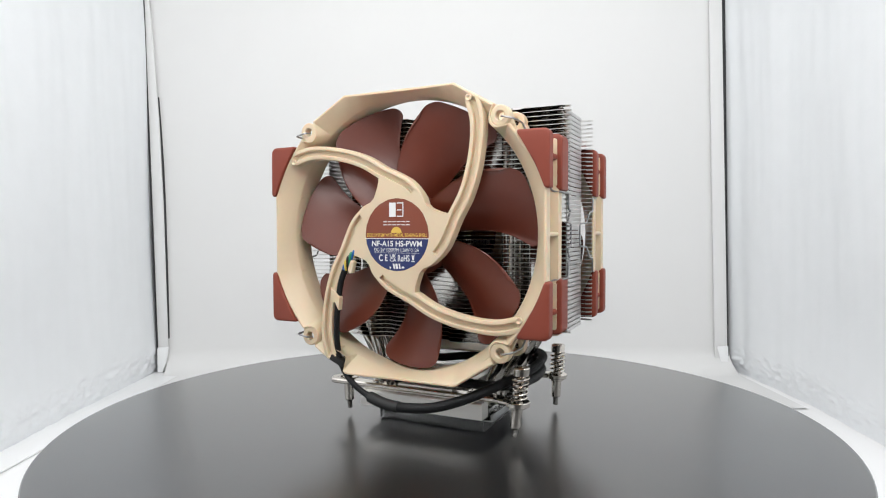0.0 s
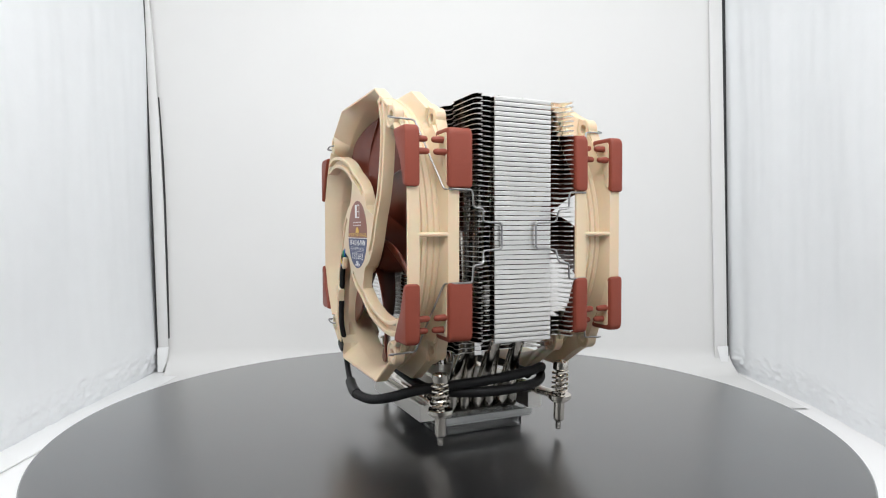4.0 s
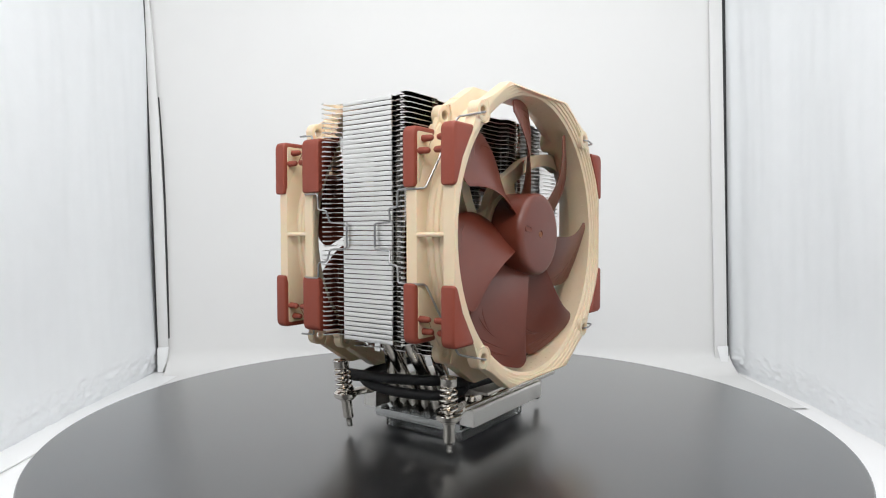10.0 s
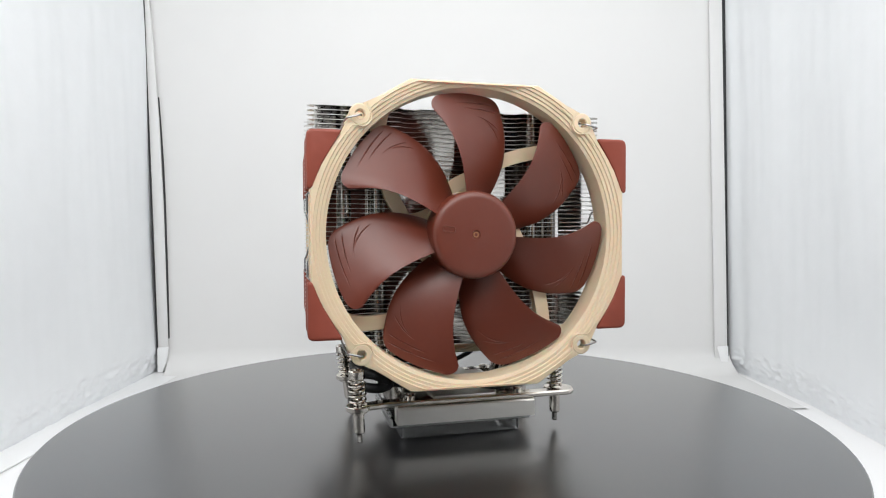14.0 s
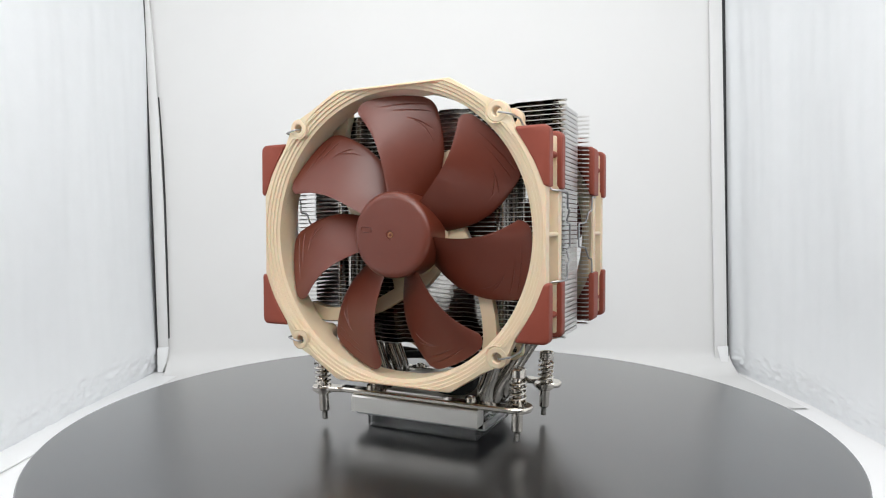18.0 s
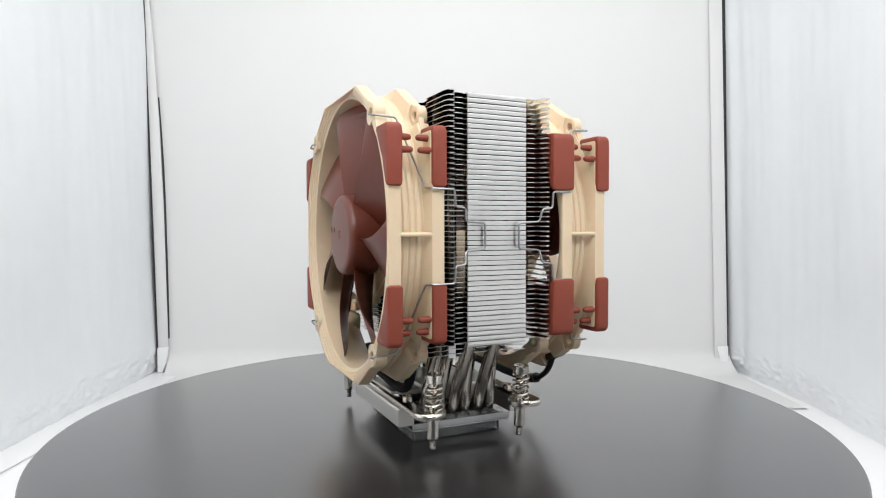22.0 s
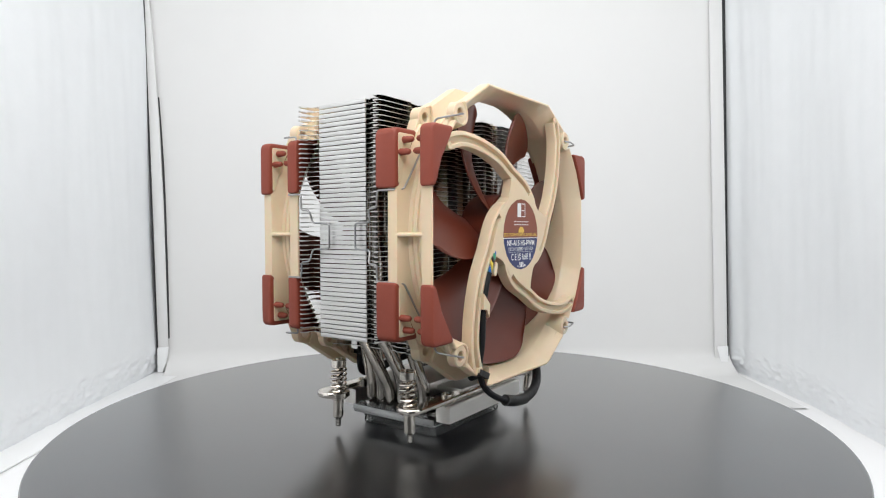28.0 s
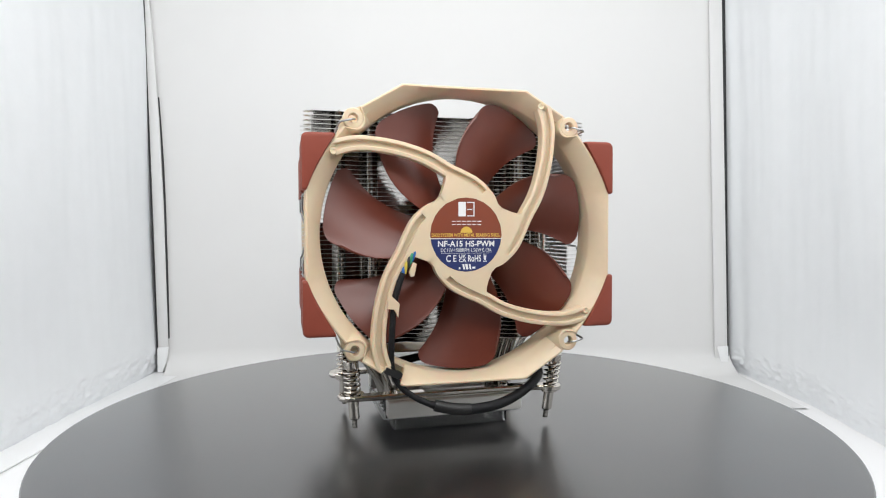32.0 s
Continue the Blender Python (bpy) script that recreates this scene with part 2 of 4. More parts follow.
for name, x0, x1 in (("trim_west", -303.0, -285.8), ("trim_east", 281.0, 294.2)):
    bm = bmesh.new()
    block(bm, (x0, 302.5, FLOOR + 3), (x1, 304.0, TOP), 0.4)
    cuts = [e for e in bm.edges if abs(e.verts[0].co[2] - e.verts[1].co[2]) > 100]
    bmesh.ops.subdivide_edges(bm, edges=cuts, cuts=6)
    for v in bm.verts:
        if x0 > 0 or v.co[0] < -296:
            v.co[0] += corner_lean(v.co[2], x0)
        elif v.co[2] > 150:
            v.co[0] -= 7.6 * ((v.co[2] - 150) / 190) ** 1.5
    tagged(part(name, leaning(bm), SHEET), "white plastic edging in the rear corner of the tent", "edging", kind="structure")
# dark strips laid in the rear corners for the shade in the seam gaps
for name, x0, x1, y0, z0, z1 in (("seam_west", -303.2, -302.0, 300.8, FLOOR + 3, TOP), ("seam_east", 294.4, 295.7, 303.5, FLOOR + 3, TOP),
                                 ("seam_sheet", -285.6, -284.7, 303.2, FLOOR + 36, 240.0)):
    bm = bmesh.new()
    if name == "seam_sheet":
        # shade strip where the sheet stands off the edging, widest at mid height
        rings = []
        for k in range(15):
            z = z0 + (z1 - z0) * k / 14
            bend = 7.6 * (max(0.0, z - 150) / 190) ** 1.5
            right = x0 + 0.05 + (x1 - x0) * math.sin(math.pi * k / 14) ** 0.8 * (1.25 - 0.05 * k)
            rings.append([(x0 - bend, y0, z), (right - bend, y0, z), (right - bend, y0 + 3, z), (x0 - bend, y0 + 3, z)])
        skin(bm, rings)
    else:
        block(bm, (x0, y0, z0), (x1, y0 + 3, z1), 0.3)
        if name == "seam_west":
            for v in bm.verts:
                if v.co[0] > x0 + 0.6:
                    v.co[0] += -0.4 if v.co[2] < 100 else 0.35
    if name == "seam_east":
        for v in bm.verts:
            if v.co[0] > x1 - 1 and v.co[2] > 100:
                v.co[0] += 4.0
    if name != "seam_sheet":
        for v in bm.verts:
            v.co[0] += corner_lean(v.co[2], x0)
    tagged(part(name, leaning(bm), DARK), "dark strip put in for the shade along a rear seam of the tent", "seam", kind="structure")
for name, y, poly in (("corner_tape_west", 300.6, ((-296.8, -18), (-285.2, -17), (-288.0, -34), (-291.5, -43.5), (-296.8, -43.5))),
                      ("corner_tape_east", 300.6, ((281.5, -18), (292.6, -17), (292.6, -43), (288.5, -43), (285.0, -32)))):
    bm = bmesh.new()
    prism(bm, round_poly(poly, 1.2), y, y + 1.4, "xz", 0.2)
    tagged(part(name, bm, STRIP), "white tape holding the lower rear tent corner", "tape", kind="structure")
bm = bmesh.new()
block(bm, (-300, FRONT + 4, FLOOR + 0.5), (-270, 300, FLOOR + 1.5), 0.2)
tagged(part("foot_tape", bm, STRIP), "white strip along the foot of the tent wall", "edging", kind="structure")

# unseen front flap with the lens opening; its grey and width shape the reflections
bm = bmesh.new()
for lo, hi in (((-SIDE - 8, -356, FLOOR - 6), (-150, -350, TOP + 6)), ((150, -356, FLOOR - 6), (SIDE + 8, -350, TOP + 6)),
               ((-150, -356, FLOOR - 6), (150, -350, FLOOR + 4)), ((-150, -356, 138), (150, -350, TOP + 6))):
    block(bm, lo, hi, 0)
tagged(part("wall_south", bm, FLAP), "unseen grey front flap of the tent, its opening widened to shape reflections", "wall", kind="structure")

# ---- the turntable ----
turntable = thing("turntable", "round black satin acrylic photo turntable", "turntable")
bm = bmesh.new()
lathe(bm, [(0.5, -5), (197.5, -5), (199.2, -4.2), (199.2, -0.7), (198.6, -0.1), (197.8, 0), (0.5, 0)], 160)
part("top_plate", bm, DISC, turntable, "black satin acrylic disc")
bm = bmesh.new()
lathe(bm, [(0.5, FLOOR), (118, FLOOR), (120, FLOOR + 2), (120, -8), (117, -5.2), (0.5, -5.2)], 64)
part("base", bm, STRIP, turntable, "white round plastic base")

# ---- the heatsink ----
CX, CY = 0.7, -7.2      # middle of the fin stack
heatsink = thing("heatsink", "tall nickel and aluminium tower heatsink for a processor", "heatsink")


def fin_outline(narrow=0.0):
    q = [(70.4, 0), (70.4, 14.6), (67.4, 14.8), (69.4, 16.4), (69.6, 19.6), (67.8, 20.2), (71.6, 21.4), (74.6, 22.8), (74.2, 24.6), (71.0, 25.8),
         (52, 25.9), (50, 24.2), (44, 23.6), (42, 25.9), (31, 25.9), (29, 23.4), (23, 22.6), (21, 24.8), (12, 24.8),
         (10, 21.4), (0, 20.6)]
    if narrow:
        q = [(50, 0), (50, 12.5), (50.2, 14.5), (52, 17.0), (51, 21.0), (53, 24.0), (52, 25.8)] + q[q.index((50, 24.2)):]
    right = q + [(-x, y) for x, y in reversed(q[:-1])]
    return right + [(x, -y) for x, y in reversed(right[1:-1])]


def fin_mesh(folds, narrow=0.0, splay=0.0):
    bm = bmesh.new()
    poly = fin_outline(narrow)
    rings = [[(x, y, -0.28) for x, y in poly], [(x, y, 0.0) for x, y in poly]]
    skin(bm, rings)
    if folds:
        for s in (-1, 1):
            fold = [(69.2, 0.02), (70.27, 0.02), (70.40, -0.02), (70.47, -0.09), (70.50, -0.18), (70.50, -0.25),
                    (70.48 + splay, -1.70), (70.44 + splay, -1.80), (69.95 + splay, -1.84), (70.0, -0.6), (69.2, -0.42)]
            skin(bm, [[(s * x, y, z) for x, z in fold] for y in (-14.6, 14.6)])
            for e in (-1, 1):
                rings = []
                for x, y in ((71.6, 21.4), (74.6, 22.8), (74.2, 24.6)):
                    rings.append([(s * x, e * y, 0.03), (s * x, e * y, -0.55), (s * (x - 0.35), e * (y + 0.05), -0.55), (s * (x - 0.35), e * (y + 0.05), 0.03)])
                skin(bm, rings)
    elif narrow:
        for s in (-1, 1):
            block(bm, (min(s * 50.2, s * 49.6), min(-s * 14.0, -s * 10.6), -1.86), (max(s * 50.2, s * 49.6), max(-s * 14.0, -s * 10.6), 0.02), 0)
    return bm


def flat_plates(ob):
    """The level faces of a fin are mirror-bright, its cut edges and folds duller."""
    ob.data.materials.append(PLATE)
    for p in ob.data.polygons:
        if abs(p.normal[2]) > 0.95 and p.area > 1e-4:
            p.material_index = 1
    return ob


rng = random.Random(5)
bends = []
for i in range(50):
    z = 161.3 - 2.185 * i
    if i < 4:
        ob = flat_plates(part("fin", fin_mesh(True, splay=(0.0, 0.006, -0.006, 0.01)[i]), FIN, heatsink, "thin aluminium fin with folded ends", sharp=25))
        bends.append(ob.data)
    else:
        ob = new("fin", rng.choice(bends))
        ob.parent = heatsink
        tagged(ob, label="thin aluminium fin with folded ends")
    ob.location = (CX * MM, CY * MM, (z + rng.uniform(-0.03, 0.03)) * MM)
    ob.rotation_euler = (radians(rng.uniform(-0.03, 0.03)), radians(rng.uniform(-0.02, 0.02)), 0)
low = None
for i in range(4):
    z = 161.3 - 2.185 * (50 + i)
    if low is None:
        low = flat_plates(part("lower_fin", fin_mesh(False, 0.42), FIN, heatsink, "narrower fin under the stack", sharp=25))
        ob = low
    else:
        ob = new("lower_fin", low.data)
        ob.parent = heatsink
    ob.location = (CX * MM, CY * MM, z * MM)

# six heat pipes bent up on both sides, their crimped tips above the fins
for i in range(6):
    yb = CY + (i - 2.5) * 6.9
    for s in (-1, 1):
        far = i in ((2, 4) if s > 0 else (1, 3))
        xt = s * (56.0 if far else 40.0)
        yt = CY + (i - 2.5) * 5.7 - (s * 1.5 if i in (2, 3) and far else 0)
        path = round_path([(CX, yb, 13.0), (CX + s * 31.5, yb, 13.0), (CX + s * (34 if far else 31), yb, 22),
                           (CX + xt, yt, 56 if far else 48), (CX + xt, yt, 161.1)], 8, 6)
        bm = bmesh.new()
        tube(bm, path, 3.1, 14)
        lathe(bm, [(3.05, 161.0), (2.6, 161.7), (0.6, 162.1), (0.5, 164.9), (0.2, 165.1)], 12, (CX + xt, yt, 0))
        part("heat_pipe", bm, PIPE, heatsink, "bent nickel-plated copper heat pipe")

bm = bmesh.new()
block(bm, (CX - 19, CY - 19, 5.0), (CX + 19, CY + 19, 16.4), 0.8)
part("base_plate", bm, PIPE, heatsink, "nickel-plated contact base")
for s in (-1, 1):
    bm = bmesh.new()
    inner, outer_y = CY + 1.0 + s * 26.5, CY + 1.0 + s * 34.4
    # a rail with a stepped top, two ridges behind the front edge
    step = [(0.0, 9.9), (7.9, 9.9), (7.9, 17.4), (7.4, 18.2), (6.2, 18.4), (6.0, 17.6), (5.1, 17.6), (4.9, 18.6), (3.9, 18.6), (3.7, 17.9), (0.0, 17.9)]
    skin(bm, [[(x, inner + s * a, z) for a, z in step] for x in (CX - 34.3, CX + 35.3)])
    part("base_rail", bm, SATIN, heatsink, "brushed nickel rail along the base")
bm = bmesh.new()
block(bm, (CX - 16, CY - 30, 19.3), (CX + 16, CY + 30, 22.0), 0.6)
block(bm, (CX - 22, CY - 14, 16.9), (CX + 22, CY + 14, 24.0), 1.0)
part("cross_plate", bm, SATIN, heatsink, "nickel cross plate over the base")

# fixing bars on both long sides, with a screw and spring at either end
SCREWS = ((-51.0, 25.3), (-52.1, -39.4), (51.9, -29.5), (52.1, 16.2))
LEANS = ((-0.129, 0.056), (-0.044, -0.015), (0.005, 0.03), (0.056, 0.0))


def leant(bm, lean):
    """The loose spring screws lean in their bar, each its own way."""
    for v in bm.verts:
        v.co[0] += lean[0] * (v.co[2] - 19.8)
        v.co[1] += lean[1] * (v.co[2] - 19.8)
    return bm



def spring(bm, x, y, z0, z1, r, wire, turns):
    n = int(turns * 18)
    path = [(x + r * math.cos(2 * math.pi * turns * k / n), y + r * math.sin(2 * math.pi * turns * k / n),
             z0 + (z1 - z0) * k / n) for k in range(n + 1)]
    return tube(bm, path, wire, 8)


def plate_from_stroke(bm, path, width, lo, hi):
    left, right = stroke(path, width)
    return prism_strip(bm, left, right, lo, hi)


def prism_strip(bm, left, right, lo, hi):
    rings = []
    for a, b in zip(left, right):
        m = (a + b) / 2
        c, d = m + (a - m) * 0.86, m + (b - m) * 0.86
        h = (hi - lo) * 0.28
        rings.append([(c[0], c[1], lo), (d[0], d[1], lo), (b[0], b[1], lo + h), (b[0], b[1], hi - h),
                      (d[0], d[1], hi), (c[0], c[1], hi), (a[0], a[1], hi - h), (a[0], a[1], lo + h)])
    return skin(bm, rings)


for s in (-1, 1):
    y_bar = CY + s * 29.5
    bm = bmesh.new()
    xl, yl = SCREWS[0] if s > 0 else SCREWS[1]
    xr, yr = SCREWS[3] if s > 0 else SCREWS[2]
    path = round_path([(xl + 1, yl, 0), (xl + 8, yl - s * 1.0, 0), (xl + 12, y_bar, 0), (56.5, y_bar, 0), (57.0, yr, 0), (xr - 1.5, yr, 0)], 4, 5)
    plate_from_stroke(bm, [q.to_2d() for q in path], 6.6, 18.6, 21.2)
    for x, y in ((xl, yl), (xr, yr)):
        lathe(bm, [(2.9, 18.5), (5.5, 18.5), (5.8, 18.8), (5.8, 20.6), (5.5, 20.9), (2.9, 20.9)], 28, (x, y, 0), closed=True)
    part("fixing_bar", bm, NICKEL, heatsink, "polished steel fixing bar")
    for x in (-26.8, 28.8):
        bm = bmesh.new()
        lathe(bm, [(0.4, 18.5), (2.6, 18.5), (2.6, 22.3), (2.2, 22.8), (1.2, 22.8), (1.0, 21.8), (0.4, 21.8)], 20, (CX + x, y_bar - s * 0.4 if s > 0 else y_bar + 3.3, 0))
        part("bar_screw", bm, NICKEL, heatsink, "small steel socket screw")

for (x, y), lean in zip(SCREWS, LEANS):
    bm = bmesh.new()
    lathe(bm, [(0.3, 7.4), (2.2, 7.6), (2.7, 8.2), (2.7, 17.6), (2.2, 18.2), (2.2, 32.9), (3.5, 33.2), (3.8, 33.6),
               (3.8, 37.1), (3.4, 37.6), (2.3, 37.6), (2.1, 36.2), (0.3, 36.0)], 28, (x, y, 0))
    screw = part("fixing_screw", leant(bm, lean), NICKEL, heatsink, "polished steel spring screw with socket head")
    bm = bmesh.new()
    lathe(bm, [(0.3, 3.2), (1.2, 3.2)] + [(1.5 if k % 2 else 1.25, 3.5 + 0.35 * k) for k in range(12)] + [(0.3, 7.5)], 20, (x, y, 0))
    part("thread", leant(bm, lean), DULL, screw, "dull steel threaded tip")
    bm = bmesh.new()
    spring(bm, x, y, 21.5, 32.6, 3.75, 0.56, 4.6)
    part("coil_spring", leant(bm, lean), NICKEL, screw, "steel coil spring")
    bm = bmesh.new()
    lathe(bm, [(2.8, 17.2), (3.9, 17.2), (4.3, 17.5), (4.3, 18.2), (2.8, 18.3)], 28, (x, y, 0), closed=True)
    part("washer", leant(bm, lean), NICKEL, screw, "steel washer")

# ---- the clear cover under the base ----
cover = thing("plastic_cover", "clear plastic protective cover under the heatsink base", "cover")
bm = bmesh.new()
outer = round_poly([(CX - 31, CY - 24.0), (CX + 31, CY - 24.0), (CX + 31, CY + 24.0), (CX - 31, CY + 24.0)], 1.6)
flange = round_poly([(CX - 36.5, CY - 26.6), (CX + 36.5, CY - 26.6), (CX + 36.5, CY + 26.6), (CX - 36.5, CY + 26.6)], 2.5)


def ring_at(poly, z, inset=0.0):
    return [(q[0] - math.copysign(inset, q[0] - CX), q[1] - math.copysign(inset, q[1] - CY), z) for q in poly]


skin(bm, [ring_at(outer, 1.5, 1.2), ring_at(outer, 0.1, 0.5), ring_at(outer, 0.6, 0.1), ring_at(outer, 6.6), ring_at(flange, 6.8),
          ring_at(flange, 7.6), ring_at(outer, 7.6, 0.8), ring_at(outer, 1.5, 1.2)], caps=False)
bm.faces.new([bm.verts.new(q) for q in ring_at(outer, 1.5, 1.2)])
bm.faces.new([bm.verts.new(q) for q in ring_at(outer, 0.1, 0.5)])
part("tray", bm, CLEAR, cover, "clear plastic tray")
# added thin tube that draws the flange's bright line of light
bm = bmesh.new()
line = [Vector(q) for q in ring_at(flange, 7.2, 0.2)]
tube(bm, line + line[:2], 0.42, 8)
part("flange_edge", bm, CLEAR_EDGE, cover, "added cloudy line for the light caught in the clear edge")
for s in (-1, 1):
    bm = bmesh.new()
    block(bm, (min(CX + s * 35.2, CX + s * 36.4), CY - 26.4, 7.65), (max(CX + s * 35.2, CX + s * 36.4), CY + 26.4, 10.4), 0.3)
    part("rim", bm, CLEAR_EDGE, cover)
    for k in range(7):
        y = CY + (k - 3) * 6.6
        bm = bmesh.new()
        poly = [(y + 2.9 * math.cos(a), 10.45 + 2.9 * math.sin(a)) for a in [math.pi * n / 10 for n in range(11)]]
        prism(bm, poly, CX + s * 35.3, CX + s * 36.3, "yz", 0.15)
        part("scallop", bm, CLEAR, cover)

# ---- the fans ----
HUB_Z = 100.5
BORE = 67.3
HOLE = 52.5


def frame_radius(phi, body=False):
    """Distance from the middle to the frame's edge at an angle, in the first quadrant's polygon mirrored all round."""
    c, s = abs(math.cos(phi)), abs(math.sin(phi))
    top = 69.1 if math.sin(phi) > 0 else 70.3
    poly = [(74.0, -1), (74.0, 22), (70.5, 30), (60.5, 44.5), (50.4, 57.2), (30.2, top), (-1, top)]
    best = 80.0
    for (x0, y0), (x1, y1) in zip(poly, poly[1:]):
        ex, ey = x1 - x0, y1 - y0
        det = c * -ey + s * ex
        if abs(det) < 1e-9:
            continue
        r = (x0 * -ey + y0 * ex) / det
        u = ((r * c - x0) * ex + (r * s - y0) * ey) / (ex * ex + ey * ey)
        if -0.001 <= u <= 1.001 and r > 0:
            best = min(best, r)
    if body:
        return min(best - 0.7, 70.2)
    h = HOLE * math.sqrt(2)
    delta = math.atan2(s, c) - math.pi / 4
    side = h * math.sin(delta)
    if abs(side) < 4.6:
        best = min(best, h * math.cos(delta) - math.sqrt(4.6 ** 2 - side ** 2))
    return best


NA = 320
ANGLES = [2 * math.pi * k / NA for k in range(NA)]
EDGE = [frame_radius(a) for a in ANGLES]
BODY = [frame_radius(a, True) for a in ANGLES]


def frame_bmesh(x0, y0, trim=0.0, notch=None):
    """The shell of a fan: terraces round the bore on the hub side, grooved flanks, a smooth funnel on the label side.
    Each ring is (kind, measure, depth): a circle's radius, millimetres in from the edge or body, or a share from lip to bore."""
    profile = [("round", 67.3, 3.4)]
    for k in range(4):
        r = 68.55 + 1.5 * k
        profile += [("round", r, 2.75 - 0.75 * k), ("round", r + 0.28, 2.1 - 0.75 * k)]
    profile += [("edge", 0.9, 0.0), ("edge", 0.35, 0.05), ("edge", 0.0, 0.5), ("edge", 0.0, 4.9), ("edge", 0.1, 5.6)]
    for k in range(4):
        d = 7.2 + 3.0 * k
        profile += [("body", 0.55, d), ("body", 1.2, d + 0.45), ("body", 1.25, d + 0.8), ("body", 0.65, d + 1.5)]
    profile += [("edge", 0.1, 19.4), ("edge", 0.0, 20.1), ("edge", 0.0, 24.5), ("edge", 0.3, 24.95), ("edge", 0.95, 25.0), ("edge", 1.25, 24.8)]
    profile += [("share", 0.5, 20.6), ("share", 0.94, 16.4), ("share", 1.0, 15.4), ("share", 1.0, 9.0)]
    rings = []
    for kind, measure, depth in profile:
        ring = []
        for a, e, b in zip(ANGLES, EDGE, BODY):
            if kind == "round":
                r = min(measure, max(BORE, e - 0.9 - 0.05 * (74 - measure)))
            elif kind == "edge":
                r = max(BORE + 0.2, e - measure)
            elif kind == "body":
                r = max(BORE + 1.0, b - measure)
            else:
                r = max(BORE + 0.2, e - 1.3) * (1 - measure) + BORE * measure
            if notch is not None and depth > 16 and abs((math.degrees(a) - notch + 180) % 360 - 180) < 2.9:
                r = min(r, BORE + 0.9)
            ring.append((x0 + r * math.cos(a), y0 + depth + trim * (1 - depth / 25), HUB_Z + r * math.sin(a)))
        rings.append(ring)
    return skin(bmesh.new(), rings, closed_v=True)


def dimple_bmesh(x0, y0):
    """Rows of small raised marks in the wall of the bore."""
    bm = bmesh.new()
    for row, depth in enumerate((6.6, 11.0)):
        for k in range(78):
            a = 2 * math.pi * (k + 0.5 * row) / 78
            rad, tan, out = Vector((-math.cos(a), 0, -math.sin(a))), Vector((-math.sin(a), 0, math.cos(a))), Vector((0, 1, 0))
            c = Vector((x0, y0 + depth, HUB_Z)) - rad * (BORE + 0.05)
            rings = []
            for size, lift in ((0.8, 0.0), (0.55, 0.12), (0.25, 0.17)):
                rings.append([c + rad * lift + size * (0.55 * math.cos(b) * tan + math.sin(b) * out) for b in [math.pi * n / 4 for n in range(8)]])
            skin(bm, rings)
    return bm


def lug_bmesh(x0, y0, sx, sz):
    bm = bmesh.new()
    for lo, hi in ((0.0, 5.4), (20.1, 24.4)):
        lathe(bm, [(2.0, lo + 0.4), (2.5, lo - 0.1), (4.3, lo - 0.1), (4.8, lo + 0.4), (4.8, hi - 0.3), (4.3, hi + 0.15),
                   (2.5, hi + 0.15), (2.0, hi - 0.4)], 28, (x0 + sx * HOLE, y0, HUB_Z + sz * HOLE), "y", closed=True)
        for e in (-1, 1):
            rad, tan = Vector((1, 1)).normalized(), Vector((-e, e)).normalized()
            c = Vector((HOLE, HOLE))
            a = math.pi / 4 + e * radians(9.5)
            edge = Vector((math.cos(a), math.sin(a))) * (frame_radius(a) - 0.2)
            poly = [c + tan * 4.3 + rad * 2.6, edge, edge * 0.965, c + tan * 4.2 - rad * 2.4]
            poly = [(x0 + sx * q[0], HUB_Z + sz * q[1]) for q in poly]
            prism(bm, poly, y0 + lo + 0.15, y0 + (hi - 0.1 if lo < 1 else 22.4), "xz", 0.1)
    return bm


